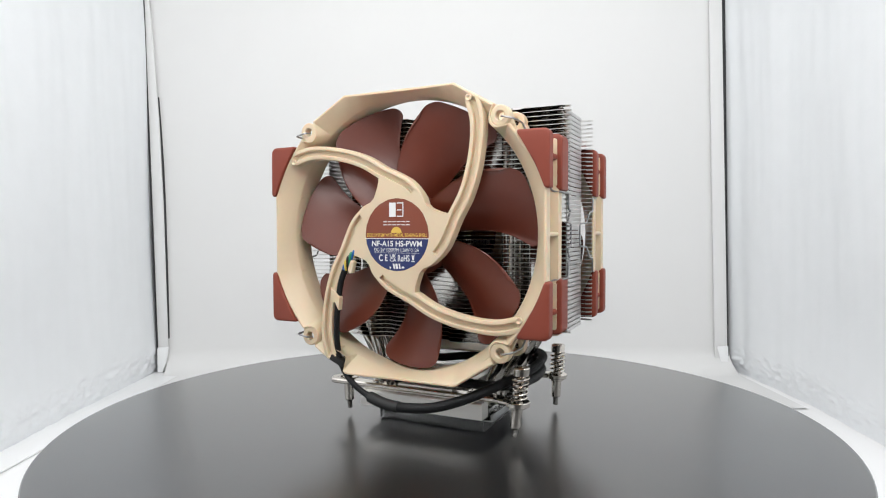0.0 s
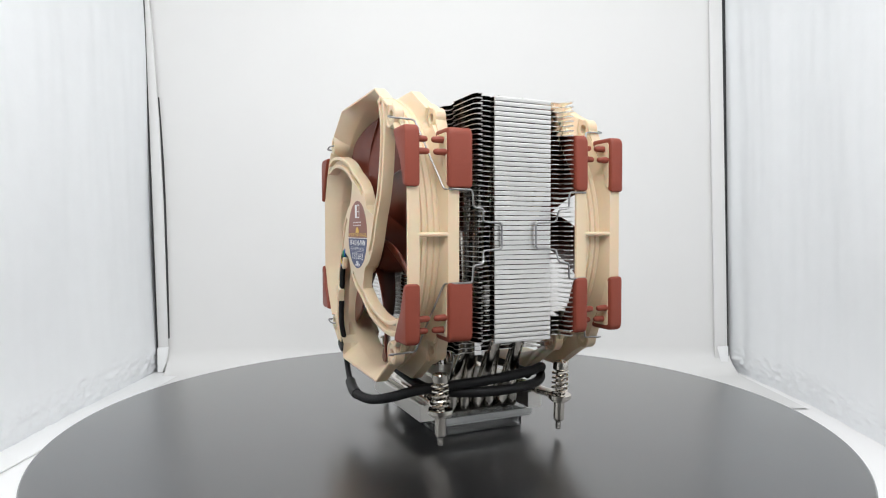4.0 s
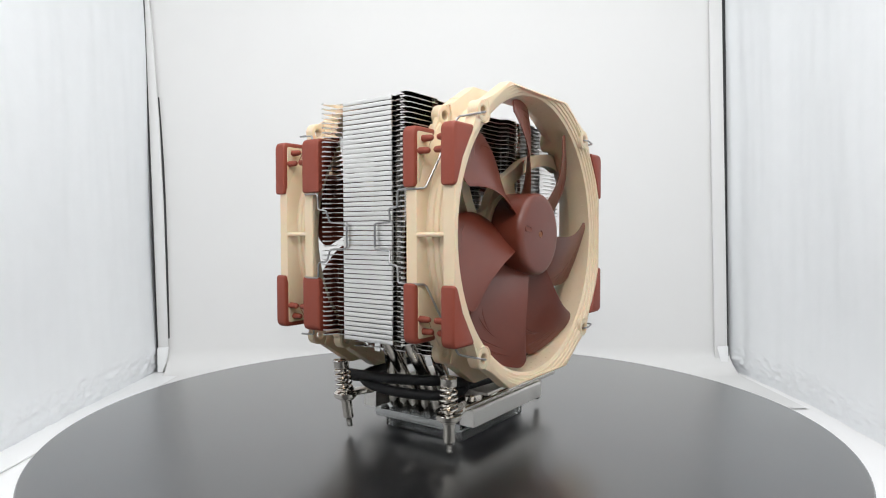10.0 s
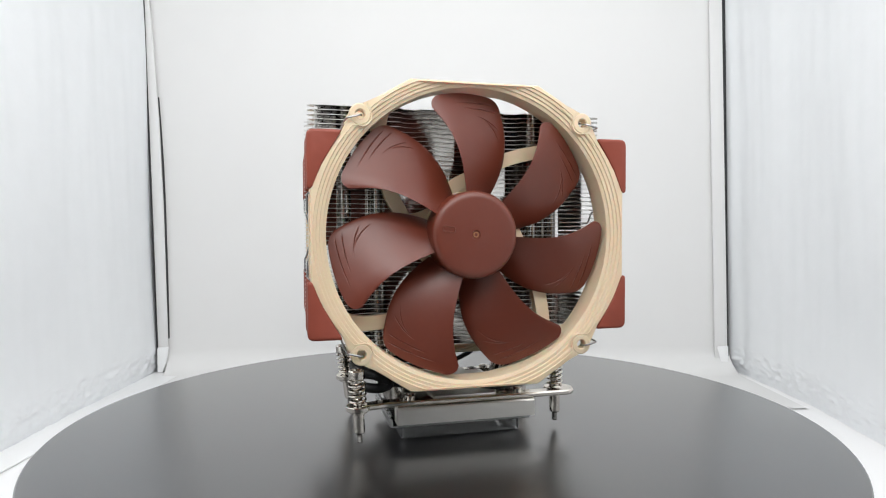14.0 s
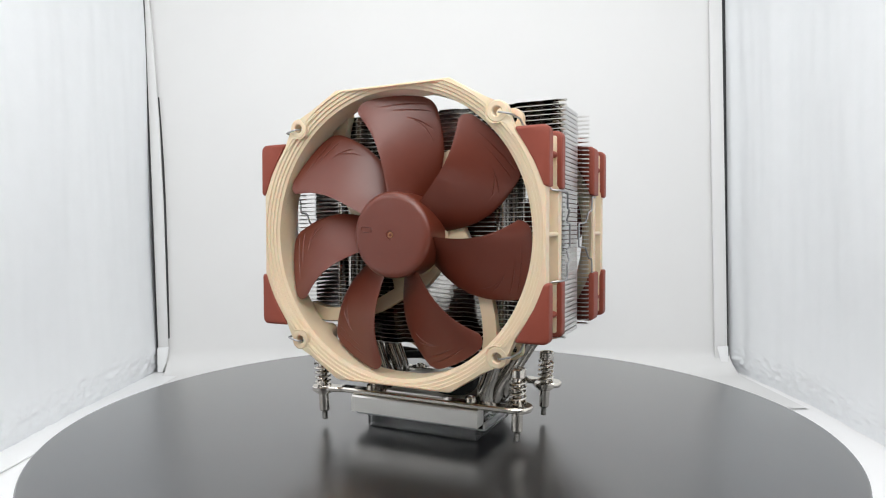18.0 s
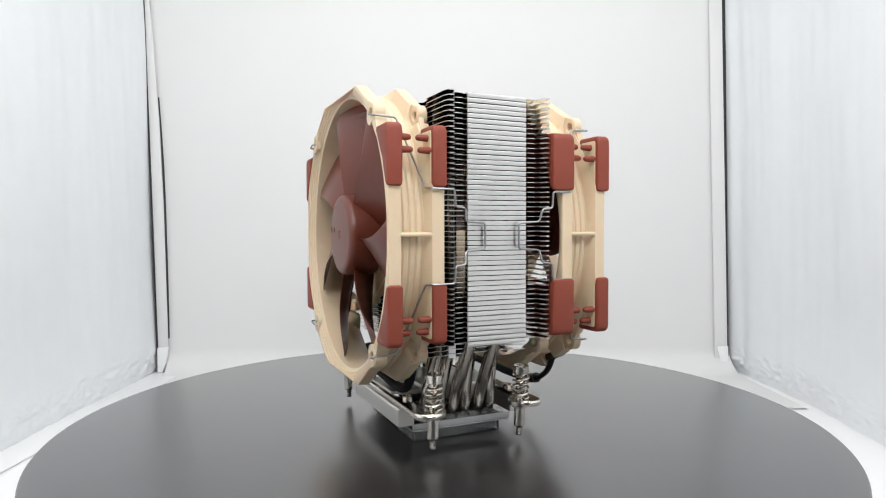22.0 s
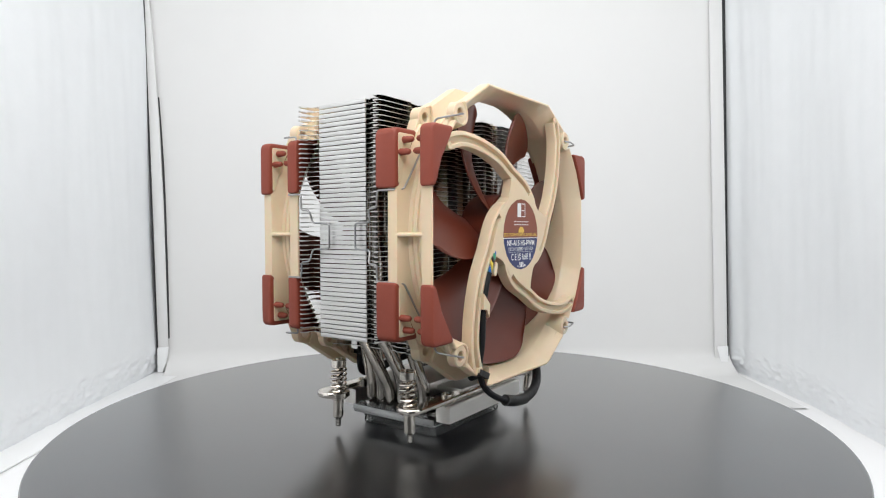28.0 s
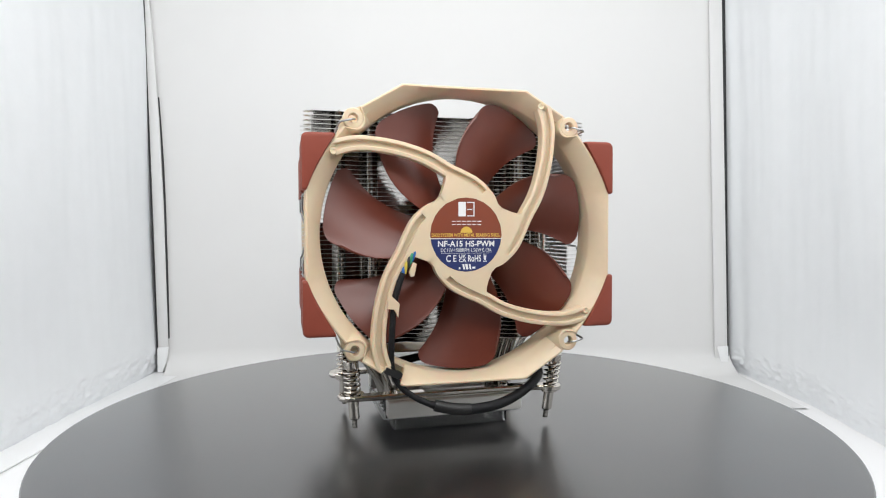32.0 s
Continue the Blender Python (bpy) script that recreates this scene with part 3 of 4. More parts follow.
def blade_bmesh():
    """One curved blade along x, between the hub and the bore, with fine flow grooves in its front."""
    nv = 110

    def place(u, v, lift=0.0):
        near, far = max(0.0, (0.24 - v) / 0.24), max(0.0, (v - 0.86) / 0.14)
        tip = 65.9 - 8.5 * (1 - math.sqrt(1 - near * near)) - 5.0 * (1 - math.sqrt(1 - far * far))
        r = 18.3 + (tip - 18.3) * u
        a = -radians(13.0) * (1 - u) ** 1.1 - radians(4.0) * math.sin(math.pi * u) + radians(22.2 - 4.4 * u) * (2 * v - 1)
        lead = 4.2 - 1.6 * math.sin(u * math.pi)
        trail = 19.0 - 2.6 * u
        depth = trail + (lead - trail) * (v ** 0.82) + 1.4 * math.sin(v * math.pi)
        return Vector((r * math.cos(a), depth + lift, r * math.sin(a)))

    # each groove: angle and radius where it starts and where it fades out
    grooves = ((-13.5, 63.0, 8.5, 61.2), (-15.5, 59.8, 3.0, 58.8), (-19.0, 51.5, -3.6, 55.4), (-21.0, 45.8, -6.6, 54.6))

    def groove(u, v):
        """Depth of the flow grooves in the front of the blade."""
        q = place(u, v)
        r, a = math.hypot(q[0], q[2]), math.degrees(math.atan2(q[2], q[0]))
        depth = 0.0
        for a0, r0, a1, r1 in grooves:
            t = (a - a0) / (a1 - a0)
            if 0.0 < t < 1.0:
                off = (r - (r0 + (r1 - r0) * (1 - (1 - t) ** 1.7))) / 0.16
                if abs(off) < 4:
                    depth += 0.42 * min(1.0, 5 * t, 2.2 * (1 - t)) * math.exp(-off * off)
        return depth

    rings = []
    for u in [0.5 * i / 10 for i in range(10)] + [0.5 + 0.5 * i / 200 for i in range(201)]:
        root = 0.9 * max(0.0, 1 - u / 0.12) ** 2
        front = [place(u, j / nv, -(0.75 + root) * math.sin(math.pi * min(max(j / nv, 0.04), 0.96)) - 0.1 + groove(u, j / nv)) for j in range(nv + 1)]
        back = [place(u, j / nv, 0.75 * math.sin(math.pi * min(max(j / nv, 0.04), 0.96)) + 0.1) for j in range(nv, -1, -1)]
        rings.append(front + back)
    bm = skin(bmesh.new(), rings, caps=False)
    bm.verts.ensure_lookup_table()
    last = [bm.verts[len(bm.verts) - len(rings[0]) + k] for k in range(len(rings[0]))]
    for j in range(nv):
        bm.faces.new((last[j], last[j + 1], last[2 * nv - j], last[2 * nv + 1 - j]))
    return bm


BLADE_DATA = []


def add_blade(x0, y0, phase, rotor):
    if not BLADE_DATA:
        ob = part("blade", blade_bmesh(), BROWN, rotor, "curved brown fan blade")
        BLADE_DATA.append(ob.data)
    else:
        ob = new("blade", BLADE_DATA[0])
        ob.parent = rotor
        tagged(ob, label="curved brown fan blade")
    ob.location = (x0 * MM, y0 * MM, HUB_Z * MM)
    ob.rotation_euler = (0, -radians(phase), 0)


STRUT = ((147.3, 72.6), (141, 66.0), (134, 57.0), (126, 48.0), (117, 39.7), (106, 31.4), (94, 27.2), (80, 24.4), (68, 22.3), (54, 20.8), (40, 19.0), (26, 17.2))


def strut_path(x0, turn):
    """The curve of a strut as it is seen from the front; it is wound the other way from behind."""
    pts = [(x0 - r * math.cos(radians(a + turn)), 0, HUB_Z + r * math.sin(radians(a + turn))) for a, r in STRUT]
    return smooth_path(pts, 4)


def strut_bmesh(x0, y0, turn):
    path = [Vector((q[0], q[2])) for q in strut_path(x0, turn)]
    # a channelled bar: raised rims on both sides of a sunken bed
    section = [(-3.3, 19.8), (-3.3, 24.3), (-3.1, 24.9), (-2.7, 25.1), (-1.6, 25.1), (-1.35, 24.9), (-1.15, 22.9), (1.15, 22.9),
               (1.35, 24.9), (1.6, 25.1), (2.7, 25.1), (3.1, 24.9), (3.3, 24.3), (3.3, 19.8)]
    rings = []
    for i, q in enumerate(path):
        t = (path[min(i + 1, len(path) - 1)] - path[max(i - 1, 0)]).normalized()
        nrm = Vector((-t[1], t[0]))
        flush = min(1.0, max(0.0, (i - 0.72 * len(path)) / (0.06 * len(path))))
        taper = 1 - 0.8 * max(0.0, i / len(path) - 0.70) / 0.30 + 0.12 * max(0.0, 1 - i / (0.16 * len(path)))
        ring = []
        for w, d in section:
            level = d if d < 20 else d + (25.02 - d) * flush
            ring.append((q[0] + nrm[0] * w * taper, y0 + level, q[1] + nrm[1] * w * taper))
        rings.append(ring)
    return skin(bmesh.new(), rings)


def half_disc(bm, x0, y, r, a0, a1, steps=40):
    pts = [(x0 + r * math.cos(a0 + (a1 - a0) * k / steps), HUB_Z + r * math.sin(a0 + (a1 - a0) * k / steps)) for k in range(steps + 1)]
    lo = [bm.verts.new((p[0], y, p[1])) for p in pts]
    hi = [bm.verts.new((p[0], y + 0.12, p[1])) for p in pts]
    bm.faces.new(lo)
    bm.faces.new(list(reversed(hi)))
    for k in range(len(pts)):
        n = (k + 1) % len(pts)
        bm.faces.new((lo[k], lo[n], hi[n], hi[k]))
    return bm


def print_line(name, body, size, x, y, z, mat, parent, width=0.0, bold=0.018):
    """A line of print on the label, read from behind the fan, centred at x; size is the letters' height."""
    cu = bpy.data.curves.new("tmp_text", "FONT")
    cu.body, cu.align_x, cu.size, cu.offset = body, "CENTER", 1.0, bold
    tmp = new("tmp_text", cu)
    bpy.context.view_layer.update()
    me = bpy.data.meshes.new_from_object(tmp.evaluated_get(bpy.context.evaluated_depsgraph_get()))
    bpy.data.objects.remove(tmp)
    bpy.data.curves.remove(cu)
    xs = [v.co.x for v in me.vertices]
    k = size / 0.7
    kx = (width / (max(xs) - min(xs))) if width else k
    mid = (max(xs) + min(xs)) / 2
    for v in me.vertices:
        v.co = Vector(((x - (v.co.x - mid) * kx) * MM, y * MM, (z + v.co.y * k) * MM))
    me.name = name
    me.materials.append(mat)
    ob = new(name, me)
    ob.parent = parent
    return ob


def bar(name, x, z, w, h, y, mat, parent):
    bm = bmesh.new()
    block(bm, (x - w / 2, y, z), (x + w / 2, y + 0.06, z + h), 0)
    return part(name, bm, mat, parent)


def fan(label, x0, y0, phase, thick_pad):
    ob = thing("cooling_fan", label, "fan", "fans on the heatsink")
    shell = part("fan_frame", frame_bmesh(x0, y0, 1.4 if thick_pad else 0.0, 298.6 if thick_pad else None), BEIGE, ob, "beige plastic stepped fan frame", sharp=28)
    part("bore_marks", dimple_bmesh(x0, y0), BEIGE, shell)
    for sx in (-1, 1):
        for sz in (-1, 1):
            part("mounting_lug", lug_bmesh(x0, y0, sx, sz), BEIGE, shell)
    for sx in (-1, 1):
        bm = bmesh.new()
        tube(bm, [(x0 + sx * 73.0, y0 + 2.0, HUB_Z + 0.3), (x0 + sx * 73.0, y0 + 21, HUB_Z + 0.3)], 1.0, 12)
        block(bm, (min(x0 + sx * 68.6, x0 + sx * 73), y0 + 4, HUB_Z - 0.3), (max(x0 + sx * 68.6, x0 + sx * 73), y0 + 15, HUB_Z + 0.9), 0.2)
        part("side_rib", bm, BEIGE, shell)
    for turn in (0, 90, 180, 270):
        part("strut", strut_bmesh(x0, y0, turn), BEIGE, shell, "curved beige strut with a channel")
        bm = bmesh.new()
        for deg, rad in ((148.6, 72.1),):
            a = radians(deg + turn)
            lathe(bm, [(1.0, 24.6), (1.6, 24.6), (1.6, 25.25), (1.35, 25.45), (0.8, 25.3), (0.5, 25.0), (0.2, 25.0)], 14, (x0 - rad * math.cos(a), y0, HUB_Z + rad * math.sin(a)), "y")
        part("strut_pin", bm, BEIGE, shell)
        bm = bmesh.new()
        web = [Vector((q[0], q[2] - HUB_Z)) for q in strut_path(0, turn)][23:37]
        web = [q * (1 + (-1.5 if k < 10 else 1.7 - 0.3 * (k - 10)) / q.length) for k, q in enumerate(web)]

        def polar(a, r):
            return Vector((-r * math.cos(radians(a + turn)), r * math.sin(radians(a + turn))))

        edge = web + [polar(46, 21.4), polar(34.2, 21.9)] + [polar(a, 17.5) for a in (34.2, 46, 60, 75, 90, 105, 123.9)]
        edge += [polar(126, 21.6), polar(121, 23.0), polar(116, 24.8), polar(112, 27.0), polar(109.6, 29.4), polar(108.6, 31.0)]
        bm.faces.new([bm.verts.new((q[0] + x0, y0 + 25.13, q[1] + HUB_Z)) for q in edge])
        side = bmesh.ops.extrude_face_region(bm, geom=list(bm.faces))
        for v in side["geom"]:
            if isinstance(v, bmesh.types.BMVert):
                v.co[1] -= 4.6
        part("strut_root", bm, BEIGE, shell)
    bm = bmesh.new()
    lathe(bm, [(0.5, 17.5), (19.6, 17.5), (20.6, 18.5), (20.6, 24.6), (20.1, 25.1), (18.6, 25.1), (18.3, 24.9), (0.5, 24.9)], 72,
          (x0, y0, HUB_Z), "y")
    part("motor_plate", bm, BEIGE, shell, "round beige motor plate")

    # soft corner pads on both flanges, each with two pegs
    for face in (0, 1):
        for sx in (-1, 1):
            for sz in (-1, 1):
                poly = [(75.6, 20.0), (75.6, 45.6), (60.2, 45.6), (64.5, 38.5), (70.4, 27.5), (73.4, 20.0)]
                poly = [(x0 + sx * a, HUB_Z + sz * b) for a, b in round_poly(poly, [1.0, 3.2, 1.6, 4, 4, 0.8])]
                if face == 0:
                    lo, hi = y0 - 0.6 - (3.5 if thick_pad else 0), y0 + (7.0 if thick_pad else 6.0)
                else:
                    lo, hi = y0 + (20.0 if thick_pad else 19.3), y0 + (26.5 if thick_pad else 25.6)
                bm = bmesh.new()
                prism(bm, poly, lo, hi, "xz", 1.4)
                tab = [(73.3, 22.0), (73.3, 43.3), (62.6, 43.3), (65.4, 38.5), (70.2, 29.0), (72.0, 22.0)]
                tab = [(x0 + sx * a, HUB_Z + sz * b) for a, b in round_poly(tab, 1.2)]
                tm = bmesh.new()
                inner = hi if face == 0 else lo
                prism(tm, tab, inner - 1.5, inner + 0.35, "xz", 0.2) if face == 0 else prism(tm, tab, inner + 1.5, inner - 0.35, "xz", 0.2)
                part("corner_tab", tm, BEIGE, shell)
                pad = part("corner_pad", bm, RUBBER, ob, "soft reddish-brown rubber corner pad")
                for dz in (35.0, 40.4):
                    bm = bmesh.new()
                    a, b = (hi - 1, hi + 5.6) if face == 0 else (lo + 1, lo - 5.6)
                    s = 1 if b > a else -1
                    x = x0 + sx * (72.0 if dz < 38 else 69.8)
                    lathe(bm, [(1.75, a), (1.5, a + s * 1.5), (1.35, b - s * 1.3), (1.15, b - s * 0.6), (0.75, b - s * 0.15), (0.2, b)], 14, (x, 0, HUB_Z + sz * dz), "y")
                    part("peg", bm, RUBBER, pad)

    # rotor
    bm = bmesh.new()
    lathe(bm, [(0.4, 0.5), (1.9, 0.5), (2.1, 0.0), (16.4, 0.0), (17.8, 0.12), (18.9, 0.5), (19.7, 1.2), (20.15, 2.1), (20.3, 3.2),
               (20.3, 16.6), (19.5, 17.0), (0.4, 17.0)], 72, (x0, y0, HUB_Z), "y")
    rotor = part("rotor_hub", bm, BROWN, ob, "smooth brown rotor hub")
    bm = bmesh.new()
    a = radians(168)
    cx, cz = x0 + 13.2 * math.cos(a), HUB_Z + 13.2 * math.sin(a)
    poly = round_poly([(cx - 2.8, cz - 1.0), (cx + 2.8, cz - 1.6), (cx + 2.8, cz + 0.8), (cx - 2.8, cz + 1.4)], 0.9)
    tube(bm, [(q[0], y0 - 0.02, q[1]) for q in poly + poly[:2]], 0.3, 6)
    part("hub_mark", bm, BROWN, rotor)
    bm = bmesh.new()
    lathe(bm, [(0.2, 0.75), (0.75, 0.7), (0.8, 0.2), (1.15, 0.1), (1.3, 0.3), (1.3, 0.52), (0.2, 0.8)], 24, (x0, y0, HUB_Z), "y")
    part("shaft_end", bm, TAN, rotor, "small tan shaft end in the middle of the hub")
    for k in range(7):
        add_blade(x0, y0, phase + k * 360 / 7, rotor)

    # label on the motor plate
    y = y0 + 24.95
    bm = bmesh.new()
    half_disc(bm, x0, y, 18.0, 0, 2 * math.pi * 79 / 80, 79)
    disc = part("label_disc", bm, LABEL_RED, ob, "round brown and blue printed label")
    bm = bmesh.new()
    half_disc(bm, x0, y + 0.08, 17.3, radians(-173.2), radians(-6.8))
    part("label_field", bm, LABEL_BLUE, disc, "blue lower half of the label")
    y += 0.24
    bar("print_rule", x0, HUB_Z - 2.0, 35.4, 0.35, y, LABEL_WHITE, disc)
    print_line("print_line", "SSO2 SYSTEM WITH METAL BEARING SHELL", 1.55, x0, y, HUB_Z - 0.9, LABEL_GOLD, disc, 33.5)
    print_line("print_line", "NF-A15 HS-PWM", 2.6, x0, y, HUB_Z - 5.5, LABEL_WHITE, disc, 27.6, 0.022)
    print_line("print_line", "DC12V\u00b71500RPM\u00b71.56W\u00b70.13A", 1.75, x0, y, HUB_Z - 8.1, LABEL_WHITE, disc, 24.8, 0.0)
    bar("print_rule", x0, HUB_Z - 8.75, 25.0, 0.12, y, LABEL_WHITE, disc)
    print_line("print_line", "C E", 3.1, x0 + 7.4, y, HUB_Z - 12.6, LABEL_WHITE, disc, 4.9)
    print_line("print_line", "UK", 1.6, x0 + 1.9, y, HUB_Z - 10.9, LABEL_WHITE, disc, 3.6)
    print_line("print_line", "CA", 1.6, x0 + 1.9, y, HUB_Z - 12.8, LABEL_WHITE, disc, 3.6)
    print_line("print_line", "RoHS", 3.0, x0 - 4.0, y, HUB_Z - 12.6, LABEL_WHITE, disc, 6.4)
    # a bin with a bar under it, and a slanted mark between two small ones
    bm = bmesh.new()
    prism(bm, [(x0 - 8.4, HUB_Z - 9.9), (x0 - 9.8, HUB_Z - 9.9), (x0 - 9.5, HUB_Z - 12.0), (x0 - 8.7, HUB_Z - 12.0)], y, y + 0.06, "xz", 0.0)
    block(bm, (x0 - 10.1, y, HUB_Z - 12.8), (x0 - 8.1, y + 0.06, HUB_Z - 12.4), 0)
    block(bm, (x0 - 10.0, y, HUB_Z - 9.7), (x0 - 8.2, y + 0.06, HUB_Z - 9.5), 0)
    part("print_mark", bm, LABEL_WHITE, disc)
    for lean_x, w in ((1.6, 0.9), (0.1, 1.2), (-1.5, 0.8)):
        bm = bmesh.new()
        prism(bm, [(x0 + lean_x + w / 2, HUB_Z - 13.8), (x0 + lean_x - w / 2, HUB_Z - 13.8), (x0 + lean_x - 0.5 - w / 2, HUB_Z - 16.3),
                   (x0 + lean_x - 0.5 + w / 2, HUB_Z - 16.3)], y, y + 0.06, "xz", 0.0)
        part("print_mark", bm, LABEL_WHITE, disc)
    bar("print_mark", x0 + 3.4, HUB_Z - 16.2, 0.8, 0.9, y, LABEL_WHITE, disc)
    bar("print_mark", x0 - 3.6, HUB_Z - 16.0, 1.4, 0.9, y, LABEL_WHITE, disc)
    # the maker's mark as plain shapes: a square half filled, and a row of bars below
    bar("print_mark", x0 + 2.1, HUB_Z + 8.6, 3.6, 6.8, y, LABEL_WHITE, disc)
    for dx, dz, w, h in ((-2.1, 14.9, 3.6, 0.5), (-2.1, 8.6, 3.6, 0.5), (-3.7, 8.6, 0.5, 6.8), (-1.6, 11.6, 2.6, 0.5)):
        bar("print_mark", x0 + dx, HUB_Z + dz, w, h, y, LABEL_WHITE, disc)
    for k in range(6):
        for dz in (0.0, 1.5):
            bar("print_mark", x0 + 6.2 - 2.5 * k, HUB_Z + 4.6 + dz, 1.9, 0.4, y, LABEL_WHITE, disc)
    bm = bmesh.new()
    half_disc(bm, x0, y - 0.05, 2.9, 0, math.pi, 16)
    for v in bm.verts:
        v.co[2] += 0.9
    part("print_mark", bm, LABEL_GOLD, disc)

    return ob


front_fan = fan("beige and brown case fan clipped on, hub side outward", 0.0, -57.9, 39.6, False)
rear_fan = fan("beige and brown case fan clipped on, label side outward", 2.0, 22.4, 64.5, True)

# ---- wire clips that hold the fans ----


def clip(side, x0, y_face, y_sign, label):
    """A bent wire from the upper lug over the fan's side to the fins and down to the lower lug. y_sign: from the face to the fins."""
    ob = thing("fan_clip", label, "clip", "wire clips holding the fans")
    half = [(x0 + side * 52.3, y_face + y_sign * 1.5, 52.2), (x0 + side * 53.5, y_face - y_sign * 1.6, 51.8),
            (x0 + side * 59.0, y_face - y_sign * 1.8, 50.4), (x0 + side * 59.6, y_face + y_sign * 8.6, 49.9),
            (x0 + side * 70.6, y_face + y_sign * 17.6, 19.6), (x0 + side * 74.7, y_face + y_sign * 19.4, 19.3), (x0 + side * 75.0, y_face + y_sign * 28.9, 19.2),
            (x0 + side * 75.0, y_face + y_sign * 29.3, 11.9), (x0 + side * 74.6, y_face + y_sign * 34.3, 11.4),
            (x0 + side * 73.0, y_face + y_sign * 34.9, 5.8), (x0 + side * 72.0, y_face + y_sign * 44.8, 5.2)]
    pts = [(a, b, HUB_Z + c) for a, b, c in half] + [(a, b, HUB_Z - c - 1.0) for a, b, c in reversed(half)]
    bm = bmesh.new()
    tube(bm, round_path(pts, 1.4, 4), 0.46, 8)
    part("wire", bm, WIRE, ob, "bent spring-steel wire")
    return ob


CLIPS = [clip(s, 0.5, -57.9, 1, "bent steel wire clip hooked round the fan and fins") for s in (-1, 1)]
CLIPS += [clip(s, 1.5, 47.4, -1, "bent steel wire clip hooked round the fan and fins") for s in (-1, 1)]

# ---- cables ----


def cable(label, points, radius, plugs, thin=None):
    ob = thing("fan_cable", label, "cable", "fan cables")
    bm = bmesh.new()
    path = smooth_path(points, 8)
    radii = [radius] * len(path)
    if thin is not None:
        radii = [thin if k < 62 else min(radius, thin + (k - 62) * 0.16) for k in range(len(path))]
    tube(bm, path, radii, 14)
    part("sleeve", bm, CABLE, ob, "black braided sleeve")
    for (x, y0, y1, z), tilt in plugs:
        bm = bmesh.new()
        c, n = math.cos(radians(tilt)), math.sin(radians(tilt))
        poly = [(x + a * c - b * n, z + a * n + b * c) for a, b in ((-4.2, -1.5), (4.2, -1.5), (4.2, 1.5), (-4.2, 1.5))]
        prism(bm, round_poly(poly, 0.6), y0, y1, "xz", 0.4)
        part("cable_tie", bm, BLACK, ob, "black plastic tie")
    return ob


rear_cable = cable("black sleeved fan cable looped round the heatsink base",
                   [(32.2, 47.2, 83.0), (33.2, 47.2, 80.5), (34.6, 47.2, 76.5), (36.6, 46.9, 67.0), (37.6, 47.1, 52.0), (37.4, 45.4, 39.0),
                    (33.5, 45.4, 30.5), (27.0, 46.2, 25.0), (18.0, 47.4, 20.8), (9.0, 48.4, 18.7), (0.5, 48.7, 18.0), (-15.0, 45.5, 18.7),
                    (-29.5, 40.0, 22.8), (-41.0, 31.0, 27.8), (-47.0, 13.0, 30.0), (-49.5, -6.0, 31.5), (-48.0, -25.0, 33.0), (-41.5, -36.0, 33.0),
                    (-36.0, -39.0, 30.0), (-41.0, -36.0, 27.0), (-47.0, -26.0, 26.0), (-49.0, -6.0, 25.5), (-45.0, 14.0, 26.0),
                    (-34.0, 25.0, 27.0), (-10.0, 26.0, 28.0), (12.0, 24.0, 28.0)], 2.4,
                   [((37.0, 42.9, 48.4, 36.9), 24)], 1.5)
bm = bmesh.new()
tube(bm, smooth_path([(17.5, 47.45, 20.7), (9.0, 48.4, 18.7), (0.5, 48.7, 18.0)], 6), 2.75, 14)
part("heat_shrink", bm, BLACK, rear_cable, "plain black heat-shrink sleeve")
for k, mat in enumerate((LEAD_GREEN, LEAD_BLUE, LEAD_YELLOW, BLACK)):
    bm = bmesh.new()
    line = smooth_path([(17.5, 41.0, 97.0), (22.5, 43.4, 95.6), (27.0, 46.6, 91.5), (30.2, 47.7, 87.0), (32.6, 47.3, 82.0)], 6)
    twist = []
    for n, q in enumerate(line):
        a = n * 0.55 + k * math.pi / 2
        twist.append(q + Vector((0.8 * math.cos(a), 0.6 * math.sin(a), 0.8 * math.sin(a))))
    tube(bm, twist, 0.7, 8)
    part("lead", bm, mat, rear_cable, "thin coloured lead")

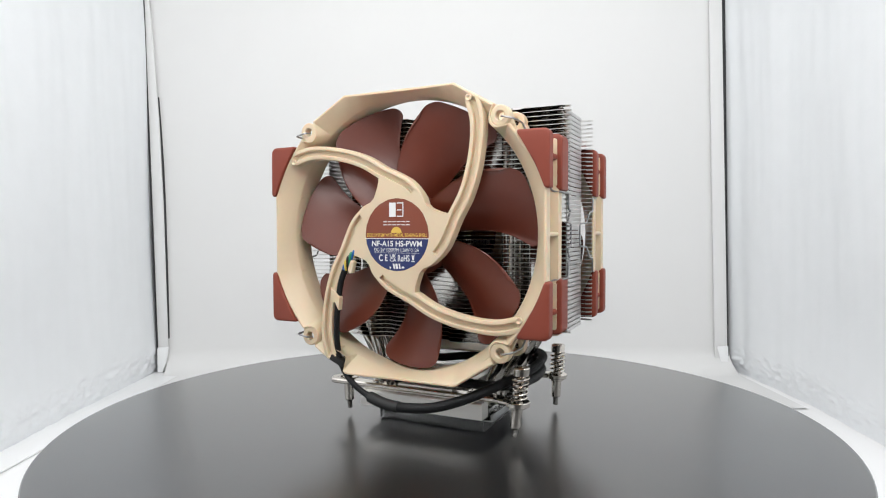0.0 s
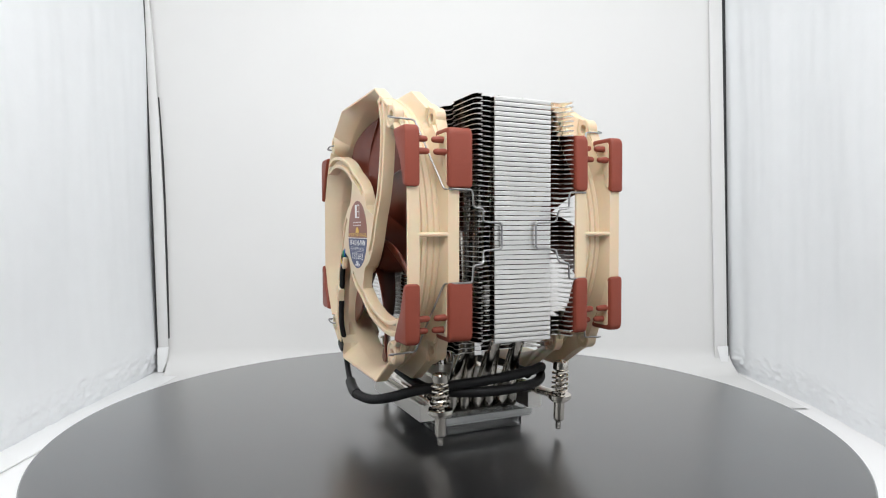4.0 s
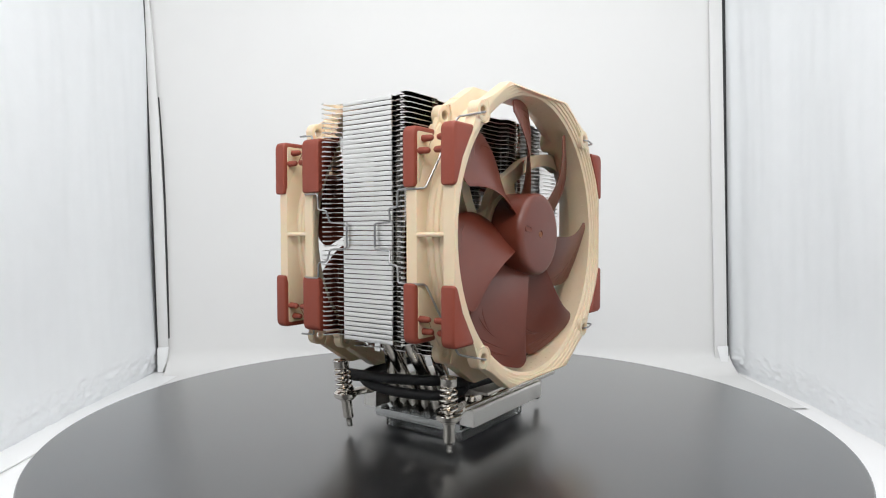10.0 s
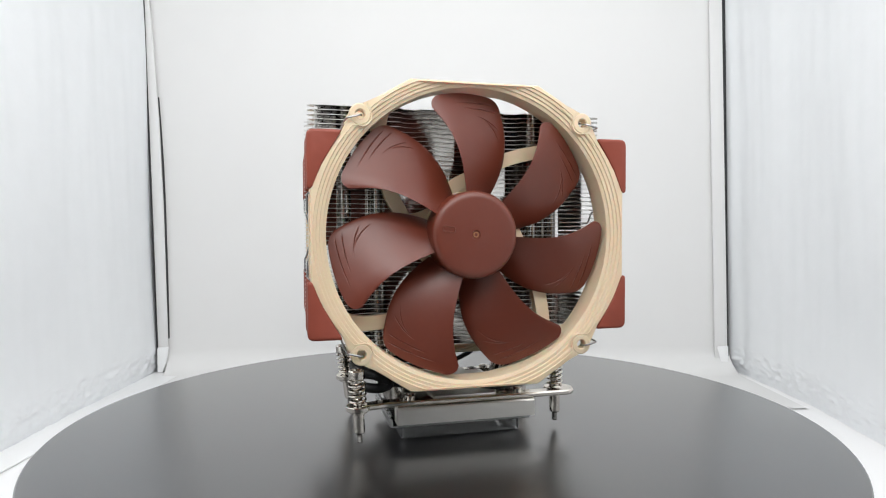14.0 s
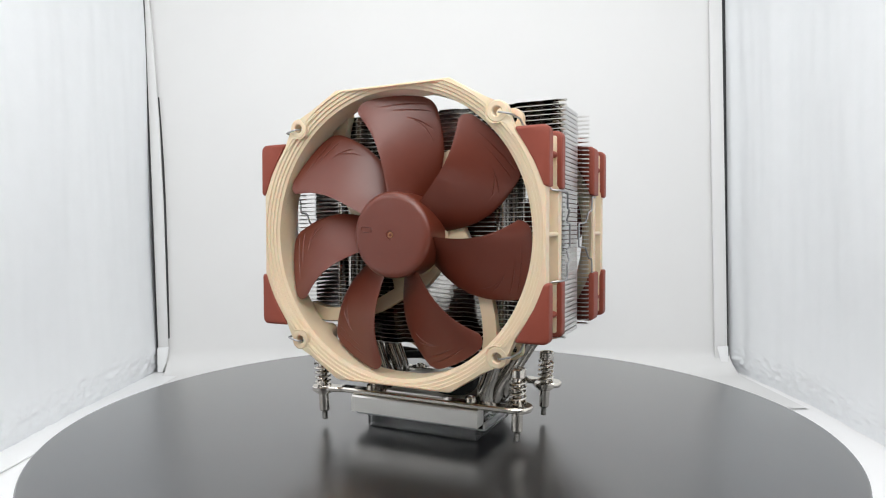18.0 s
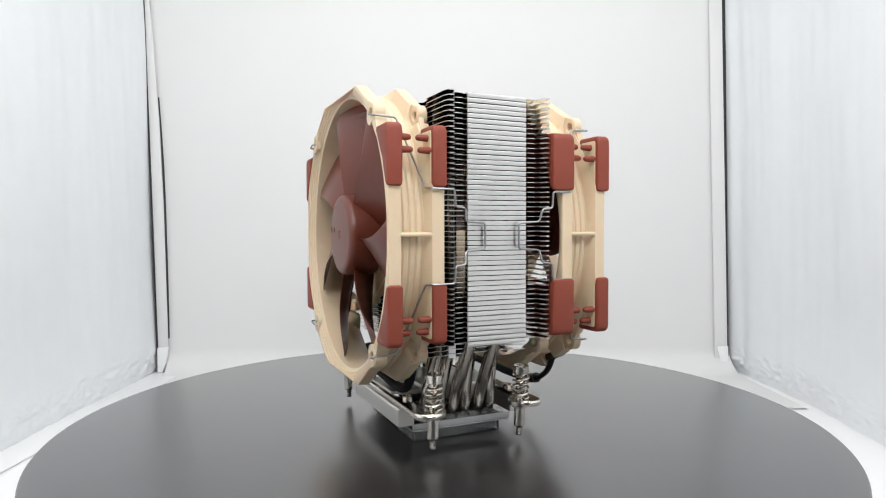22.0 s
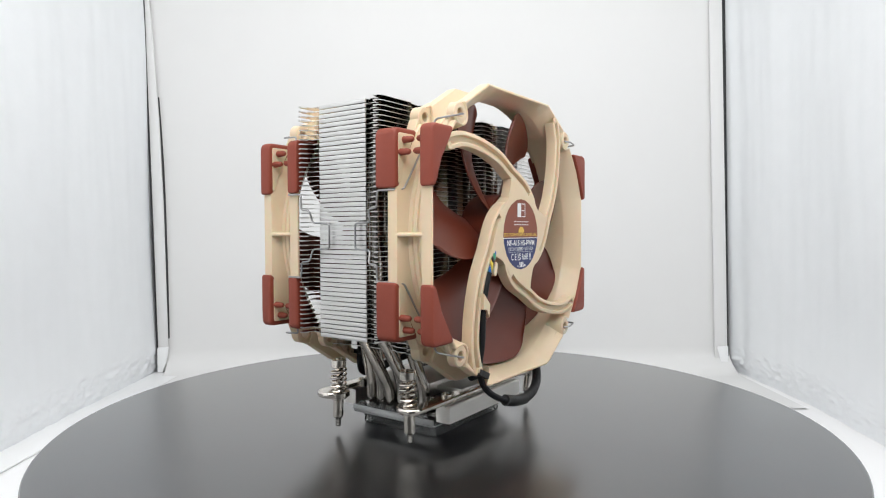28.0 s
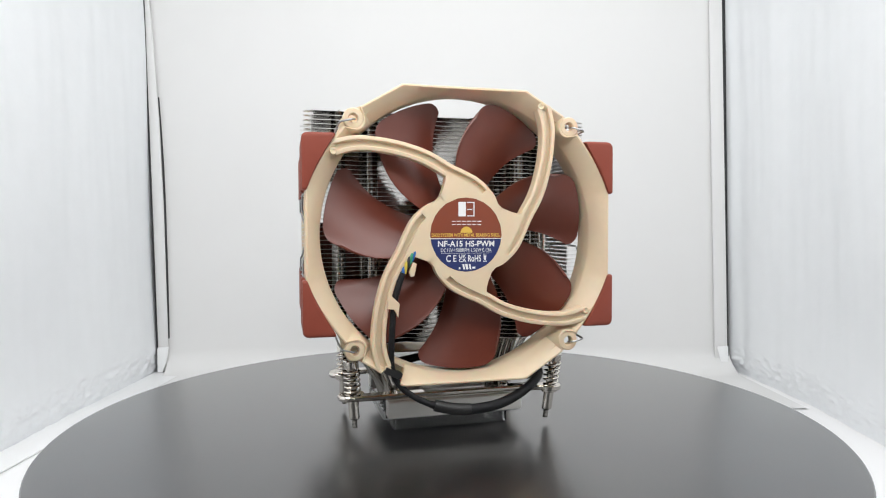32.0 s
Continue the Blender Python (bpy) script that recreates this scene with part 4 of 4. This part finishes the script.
bm = bmesh.new()
prism(bm, round_poly([(26.0, 87.2), (27.8, 88.0), (29.6, 83.6), (29.0, 81.2), (27.2, 81.4)], 0.5), 45.6, 48.6, "xz", 0.3)
part("cable_post", bm, BEIGE, rear_fan, "small beige post beside the leads")
for z0, x in ((67.6, 36.0),):
    bm = bmesh.new()
    poly = [(x - 1.8, z0 + 1.5), (x + 3.4, z0 + 6.5), (x + 3.6, z0 - 0.8), (x + 0.8, z0 - 1.2), (x - 1.2, z0 - 4.8)]
    prism(bm, poly, 46.0, 49.3, "xz", 0.2)
    part("cable_hook", bm, BEIGE, rear_fan, "small beige hook over the cable")

front_cable = cable("black sleeved fan cable tucked between fan and base",
                    [(30.5, -33.0, 48.0), (31.5, -32.0, 40.0), (31.8, -32.5, 33.5), (29.0, -33.5, 27.0), (20.0, -34.5, 25.0), (4.0, -35.5, 27.0),
                     (-14.0, -36.0, 28.5), (-30.0, -35.0, 29.0), (-40.0, -28.0, 29.5)], 2.35,
                    [((31.5, -35.5, -30.5, 37.5), 20)])


def motions():
    """The turntable carries everything on it round, clockwise as seen from above."""
    start, speed = 154.38, 9.982

    def turned(t):
        return start - speed * t

    def carried(ob, dx=0.0, dy=0.0, skew=0.0):
        """dx, dy in millimetres and skew in degrees: how a thing sits askew on the heatsink."""
        rows = []
        for t in range(0, 33, 2):
            a = radians(turned(t))
            rows.append((t, pose(MM * (dx * math.cos(a) - dy * math.sin(a)), MM * (dx * math.sin(a) + dy * math.cos(a)), 0, 0, 0, turned(t) + skew)))
        walk(ob, rows)

    for ob in (heatsink, cover, front_cable):
        carried(ob)
    for ob in [front_fan] + CLIPS[:2]:
        carried(ob, 0.3, -0.5, -0.4)
    for ob in [rear_fan, rear_cable] + CLIPS[2:]:
        carried(ob, -0.45, 0.9, -0.7)
    rows = []
    for t in range(0, 33, 2):
        a = radians(turned(t) - 160)
        rows.append((t, pose(0.001 * math.cos(a), 0.0071 + 0.001 * math.sin(a), 0, 0, 0, turned(t))))
    walk(turntable, rows)


motions()
